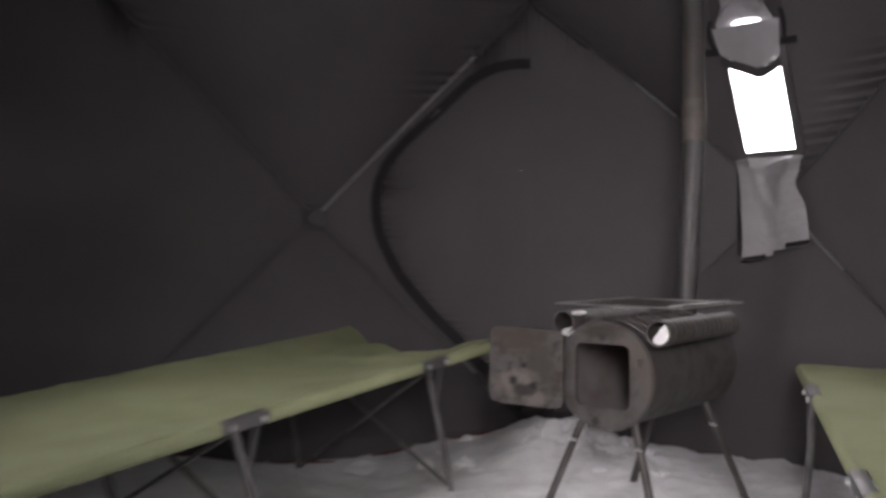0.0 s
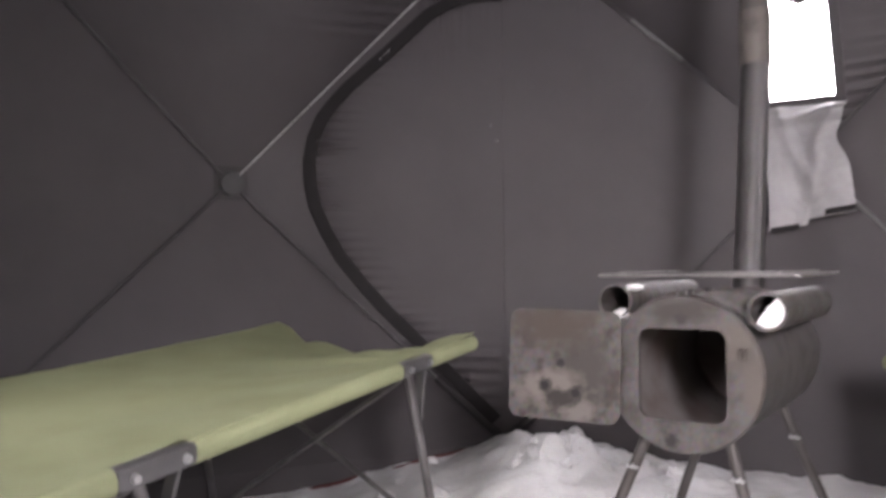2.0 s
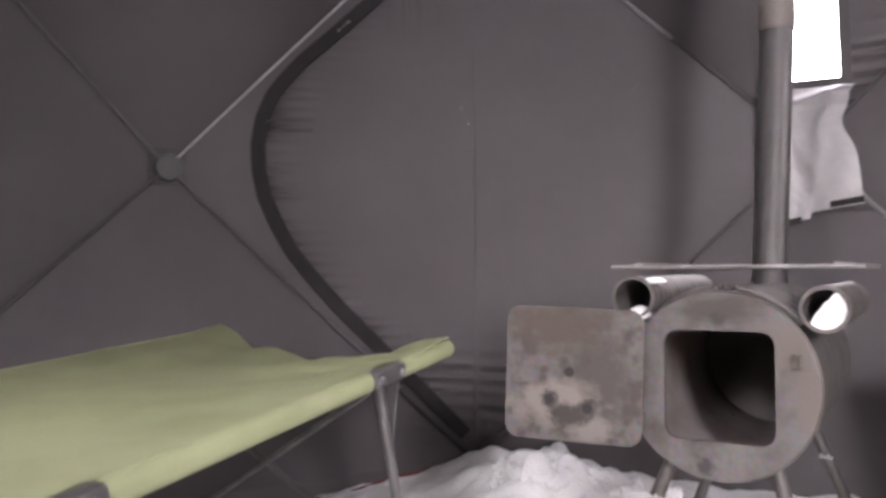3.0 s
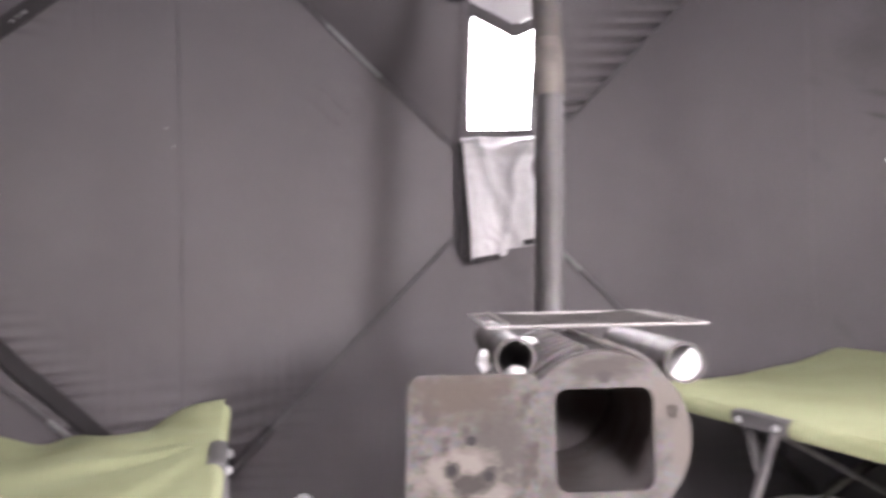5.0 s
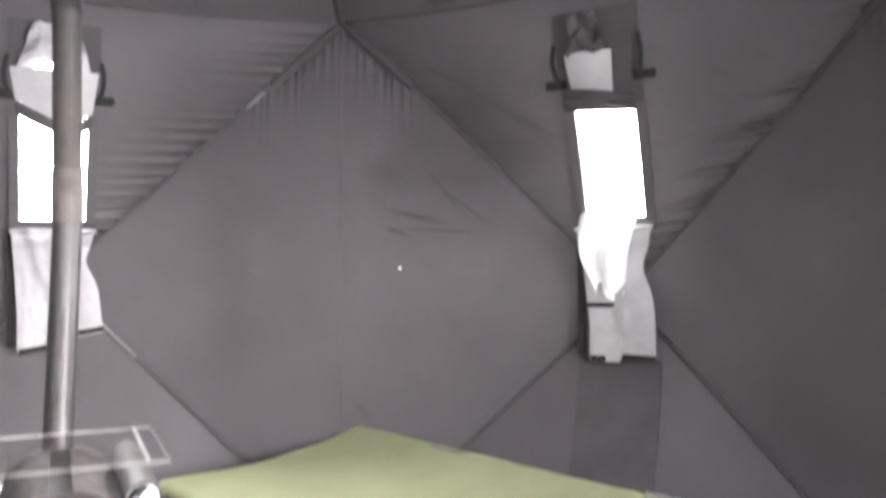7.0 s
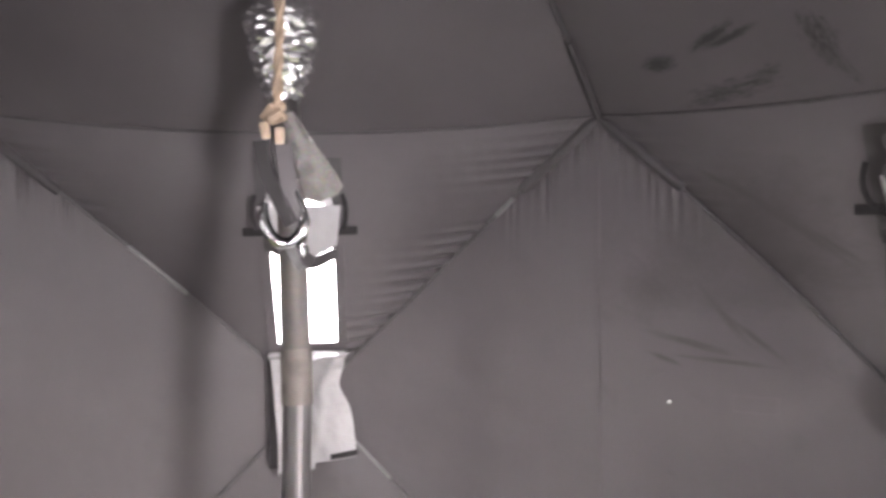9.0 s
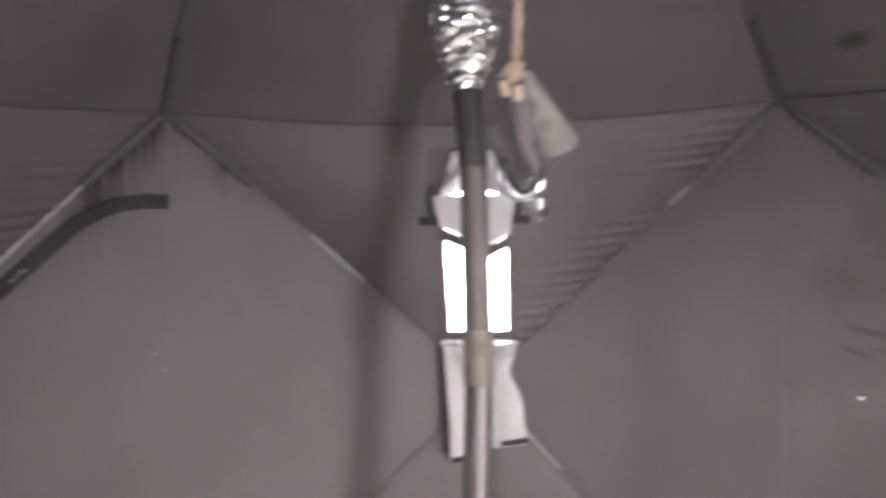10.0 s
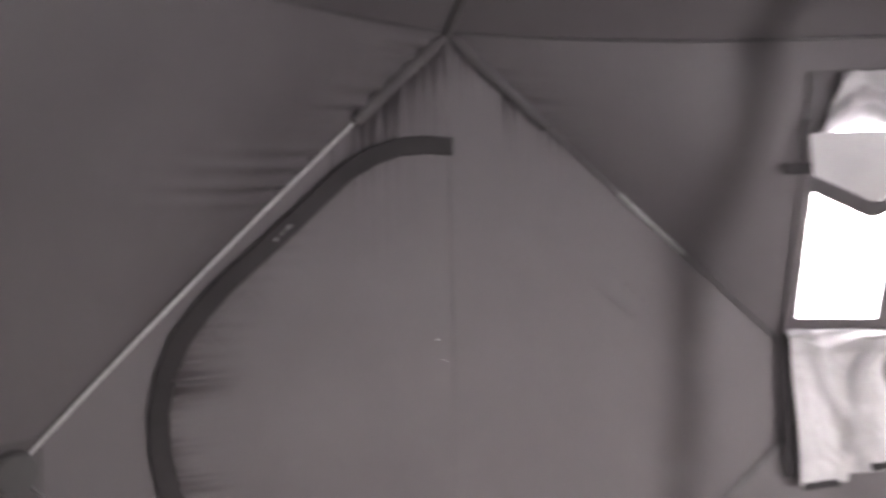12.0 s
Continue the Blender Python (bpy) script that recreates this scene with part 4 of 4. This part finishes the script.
def build_window(k, number, low_flap, hem_low):
    spot, along, out = window_spot(k)
    win = thing("window_" + str(number), "tall narrow film window with a rolled-up silver curtain and a hanging flap", "window", kind="structure")
    half, z0, z1 = WINDOW_HALF + 0.022, WINDOW_LOW - 0.018, WINDOW_TOP + 0.022
    part("pane", sheet(bmesh.new(), lambda u, v: spot((2 * u - 1) * half, z0 + (z1 - z0) * v, -0.012), 6, 10, 0.001, out), FILM, win, "clear window film").visible_shadow = False
    # frame of sewn-on tape
    bm = bmesh.new()
    w = 0.03
    right = w
    for x_a, x_b, za, zb in ((-half, -half + w, z0, z1), (half - right, half, z0, z1), (-half + w, half - right, z0, z0 + w * 0.8), (-half + w, half - right, z1 - w * 0.6, z1)):
        sheet(bm, lambda u, v: spot(x_a + (x_b - x_a) * u, za + (zb - za) * v, 0.009), 3, 12, 0.012, out)
    part("frame", bm, FABRIC, win)
    if low_flap is None:
        return tagged(win, "added unseen film window, plain, tall and narrow, behind dark tape")
    # curtain rolled up behind its straps
    top = z1 - 0.008
    hem = z0 + (0.335 if k == 0 else 0.36)
    wide, shift = (1.0, 0.0) if k == 0 else (0.60, -0.022)

    def bunch(u, v):
        x = (u - 0.5) * (0.115 + 0.085 * v) * wide + shift
        low = hem + (0.114 + 0.024 * math.sin(math.pi * u) ** 2 if k == 0 else 0.10)
        p = spot(x, top + (low - top) * v, 0.03)
        fold = 0.014 * math.sin(9 * v + 3 * u + 1.5 * math.sin(6 * u)) + crumple(p, 0.016, 22, k * 5.0)
        return p - out * (fold + 0.018 * math.sin(math.pi * v))
    backing = lambda u, v: spot((u - 0.5) * 0.25, top + 0.01 + ((hem + 0.116 + 0.022 * math.sin(math.pi * u) ** 2 if k == 0 else hem - 0.022) - top - 0.01) * v, 0.016)
    part("curtain_backing", sheet(bmesh.new(), backing, 16, 16, 0.002, out), SLEEVE, win, "dark cloth behind the rolled curtain")
    part("curtain_roll", sheet(bmesh.new(), bunch, 44, 36, 0.002, out), FLAP if k == 0 else SLEEVE, win, "crumpled silver cloth" if k == 0 else "dark crumpled cloth")

    def lower_edge(u):
        if k == 1:
            return hem + 0.030 - 0.030 * u
        return hem + float(np.interp(u, [0, 0.12, 0.6, 0.72, 0.9, 1.0], [0.030, 0.016, -0.032, -0.029, -0.010, 0.004]))

    def cloth(u, v):
        x = (u - 0.5) * (0.24 - 0.03 * v) * wide + shift
        low = lower_edge(u)
        p = spot(x, (hem + 0.118) + (low - hem - 0.118) * v, 0.034)
        return p - out * (0.012 * math.sin(math.pi * u) + crumple(p, 0.006, 14, k + 2.0))
    part("curtain", sheet(bmesh.new(), cloth, 30, 24, 0.002, out), FLAP, win)

    def dark_hem(u, v):
        x = (u - 0.5) * 0.215
        low = -0.032 - 0.014 * u + hem if k == 1 else lower_edge(u) - 0.036
        p = spot(x, lower_edge(u) * (1 - v) + low * v, 0.036 + (0.008 * math.sin(14 * v + 5 * u) if k == 1 else 0.0))
        return p - out * (0.014 * math.sin(math.pi * u))
    part("curtain_hem", sheet(bmesh.new(), dark_hem, 30, 4, 0.003, out), SLEEVE, win)
    for side in (-1, 1):
        m = Matrix((along, out, UP)).transposed().to_4x4()
        bm = block(bmesh.new(), spot(side * (half + 0.012), hem + 0.045, 0.022), (0.062, 0.014, 0.026), m, 0.004)
        part("strap", bm, BAND, win, "black hook-and-loop strap")
        bm = band([spot(side * (half - 0.002 + 0.012 * math.sin(q * 2.9)), hem + 0.04 + 0.11 * q, 0.02 + 0.012 * math.sin(3.1 * q)) for q in (i / 10 for i in range(11))], 0.014, -out)
        part("strap", bm, BAND, win)
    # lower flap hanging over the hub
    zt, left, right, zl, zr = low_flap

    def flap(u, v):
        xl = -0.118 + (left + 0.118) * min(1, v * 1.4)
        pinch = -0.03 * math.exp(-((v - 0.32) / 0.16) ** 2)
        xr = 0.118 + (right - 0.118) * v + pinch
        low = zl + (zr - zl) * u + (0.012 if u > 0.45 else -0.006)
        z = zt + (low - zt) * v
        p = spot(xl + (xr - xl) * u, zt, 0.030 + 0.012 * v)
        p = Vector((p.x, p.y, z))
        folds = 0.020 * math.exp(-((u - 0.22 - 0.42 * v) / 0.09) ** 2) * math.exp(-v * 1.5) + 0.014 * math.exp(-((u - 0.88 + 0.5 * v) / 0.08) ** 2) * math.exp(-v)
        folds += 0.012 * math.sin(math.pi * u * 2.6 + 1.0) * v * 0.5 + crumple(p, 0.006, 13, k * 3.0)
        return p - out * (folds + 0.012 * math.sin(math.pi * min(1, v * 6)) * (1 - v))
    part("lower_flap", sheet(bmesh.new(), flap, 60, 80, 0.002, out), FLAP, win, "grey silver cloth flap hanging in folds")
    collar = lambda u, v: flap(u, (0.012 + 0.055 * v + 0.05 * v * max(0.0, math.sin(5.2 * u - 0.6)))) - out * (0.007 + 0.006 * math.sin(7 * u + 5 * v)) + along * (0.022 * (u - 0.35) * (1 - v))
    part("flap_collar", sheet(bmesh.new(), collar, 40, 8, 0.002, out), FLAP, win, "bright turned-over top of the flap")
    for u0, u1, dz in hem_low:
        bm = sheet(bmesh.new(), lambda u, v: flap(u0 + (u1 - u0) * u, 1.0) - out * 0.004 - UP * (dz + 0.018 * (v - 0.5)), 10, 3, 0.003, out)
        part("flap_hem", bm, BAND, win)
    bm = sheet(bmesh.new(), lambda u, v: (lambda p: Vector((p.x, p.y, zt - 0.01 + (zl - zt + 0.02) * v)))(spot(-0.128 + 0.026 * u, zt, 0.016)), 2, 12, 0.003, out)
    part("hook_tape", bm, BAND, win)
    bm = rod(bmesh.new(), [spot(-half, z0 - 0.008, 0.02), spot(0, z0 - 0.009, 0.022), spot(half, z0 - 0.006, 0.02)], 0.008, 8)
    part("flap_seam", bm, SLEEVE, win)
    if k == 1:
        # Loose film over the flap; the glare on it is put into its colour.
        def film(u, v):
            x = (u - 0.5) * (0.19 - 0.10 * v) - 0.01
            p = spot(x, WINDOW_LOW + 0.01, 0.028 + 0.05 * math.sin(math.pi * min(1, v * 1.1)) + 0.012 * math.sin(9 * u + 4 * v))
            return Vector((p.x, p.y, WINDOW_LOW + 0.012 - 0.25 * v + 0.012 * math.sin(7 * u))) - out * crumple(p, 0.012, 20, 4.0 + v)
        part("loose_film", sheet(bmesh.new(), film, 36, 40, 0.001, out), GLARE_FILM, win, "crumpled film over the flap, coloured white for sky glare")
        # A dark bar stands for the fold's shadow at the film's lower end.
        foot = spot(-0.030, WINDOW_LOW, 0.062)
        bm = block(bmesh.new(), Vector((foot.x, foot.y, WINDOW_LOW - 0.262)), (0.085, 0.03, 0.013), Matrix((along, out, UP)).transposed().to_4x4(), 0.005)
        part("strap", bm, BAND, win, "dark bar for the fold's shade under the loose film")
        lower = lambda u, v: hub_of(1).lerp((CORNERS[1] + CORNERS[2]) / 2, 0.22 + 0.76 * v) + along * ((u - 0.5) * 0.27 - 0.01) - out * 0.006 + out * (WALL_BOW[k] * 4 * (0.22 + 0.76 * v) * (0.78 - 0.76 * v))
        part("stowed_cover", sheet(bmesh.new(), lower, 14, 20, 0.003, -out), SLEEVE, win, "dark cloth patch below the window")
    return win


build_window(0, 1, (1.105, -0.098, 0.150, 0.722, 0.758), [(0.02, 0.36, 0.0), (0.66, 1.0, -0.012)])
# Walls 3 and 4 get windows out of view, openings for the added lamps.
build_window(3, 3, None, ())
build_window(4, 4, None, ())
build_window(1, 2, (1.105, -0.075, 0.135, 0.695, 0.695), [(0.02, 0.25, -0.01), (0.5, 1.0, 0.0)])


# ---- hook hanging from the middle of the roof ----
def build_hanger():
    at = Vector((0.129, -1.674, 0))
    hanger = thing("hanging_hook", "steel snap hook and grey felt strip hanging on a tan cord", "hook", at=at)
    knot = Vector((0.0, 0.0, 1.590))
    up = ROOF_HUB - at - UP * 0.04

    def pts(rows):
        return [knot + Vector(p) for p in rows]
    bm = bmesh.new()
    for w in (0, math.pi):
        twist = []
        for i in range(161):
            c = (knot + Vector((0.006, 0, 0.136))).lerp(up, (i - 24) / 136) if i > 24 else knot + Vector((0.006 * math.sin(i / 24 * 1.5), 0, -0.004 + 0.14 * i / 24))
            twist.append(c + Vector((0.0022 * math.cos(w + i * 0.7), 0.0022 * math.sin(w + i * 0.7), 0)))
        rod(bm, twist, 0.0030, 7)
    part("cord", bm, ROPE, hanger)
    bm = bmesh.new()
    rod(bm, pts([(0.006, 0.003, 0.006), (-0.004, -0.006, 0.003), (-0.011, 0.000, -0.004), (-0.004, 0.006, -0.007), (0.006, 0.001, -0.004), (0.004, -0.007, -0.001), (-0.006, -0.006, -0.008)]), 0.0046, 8)
    part("knot", bm, ROPE, hanger)
    for x, dz, lean in ((-0.010, 0.0, -10), (0.003, -0.005, 2)):
        bm = block(bmesh.new(), knot + Vector((x, -0.004, -0.017 + dz)), (0.0088, 0.009, 0.016), pose(0, 0, 0, 8, lean, 0), 0.0028)
        part("toggle", bm, WOOD, hanger, "pale wooden toggle")
    # folded black webbing, narrowing into the eye of the hook
    strap = pts([(-0.014, 0.002, -0.026), (-0.013, 0.001, -0.042), (-0.008, 0.000, -0.060), (0.001, -0.001, -0.078), (0.008, -0.001, -0.094), (0.013, 0, -0.104)])
    part("strap", band(strap, 0.016, Vector((-0.35, -1, 0)).normalized(), 0.004), BAND, hanger, "black webbing strap")
    strap = pts([(0.005, 0.001, -0.030), (0.007, -0.001, -0.046), (0.009, -0.002, -0.064), (0.014, -0.001, -0.082), (0.019, 0, -0.096), (0.020, 0.002, -0.106)])
    part("strap", band(strap, 0.017, Vector((0.25, -1, 0)).normalized(), 0.004), SLEEVE, hanger, "dark grey webbing strap")
    # the open hook
    ring = [(0.0145, 0.001, -0.075), (0.0215, 0.001, -0.090), (0.0235, 0, -0.101), (0.0205, 0, -0.113), (0.012, 0, -0.1215), (0.001, 0, -0.1215), (-0.008, 0, -0.114), (-0.0125, 0, -0.103), (-0.0135, 0, -0.092), (-0.0115, 0, -0.083)]
    part("snap_hook", rod(bmesh.new(), pts(ring), [0.0030, 0.0046, 0.0056, 0.0062, 0.0063, 0.0063, 0.0062, 0.0056, 0.0046, 0.0030], 14), HOOKSTEEL, hanger, "polished steel snap hook")
    part("gate", rod(bmesh.new(), pts([(0.0165, -0.003, -0.072), (0.0235, -0.003, -0.092)]), 0.0022, 8), HOOKSTEEL, hanger)
    bm = bmesh.new()
    rim = [(0.001, -0.124), (0.026, -0.121), (0.0285, -0.130), (0.024, -0.143), (0.019, -0.149), (0.013, -0.141)]
    faces = [[bm.verts.new(knot + Vector((x, y, z))) for x, z in rim] for y in (-0.004, 0.004)]
    bm.faces.new(faces[0])
    bm.faces.new(faces[1][::-1])
    for i in range(len(rim)):
        k = (i + 1) % len(rim)
        bm.faces.new((faces[0][i], faces[1][i], faces[1][k], faces[0][k]))
    bmesh.ops.bevel(bm, geom=bm.edges[:], offset=0.0018, segments=2, affect='EDGES')
    part("buckle", bm, HUB, hanger, "dark plastic buckle")
    bm = rod(bmesh.new(), pts([(0.027, -0.0085, -0.137), (0.027, -0.002, -0.137)]), 0.0062, 16)
    part("button", bm, BAND, hanger, "round black button")
    part("swivel", rod(bmesh.new(), pts([(0.021, -0.005, -0.124), (0.023, -0.006, -0.138)]), [0.004, 0.0025], 12), HOOKSTEEL, hanger)

    def pouch(u, v):
        a = 2 * math.pi * u
        w = (0.0055 + 0.0125 * min(1, v * 1.25) ** 0.9) * (1 if v < 0.94 else 1 - 0.5 * (v - 0.94) / 0.06)
        c = knot + Vector((0.010 + 0.036 * v ** 1.1, 0.006, 0.000 - 0.080 * v))
        side = Vector((0.93, 0, 0.36))
        return c + side * (w * math.cos(a)) + Vector((0, w * 0.28 * math.sin(a), 0)) + Vector((0, crumple(c + Vector((u, v, 0)), 0.003, 9, 3.0), 0))
    part("felt_strip", sheet(bmesh.new(), pouch, 28, 30), CLOTH, hanger, "grey felt strip")
    return hanger


build_hanger()
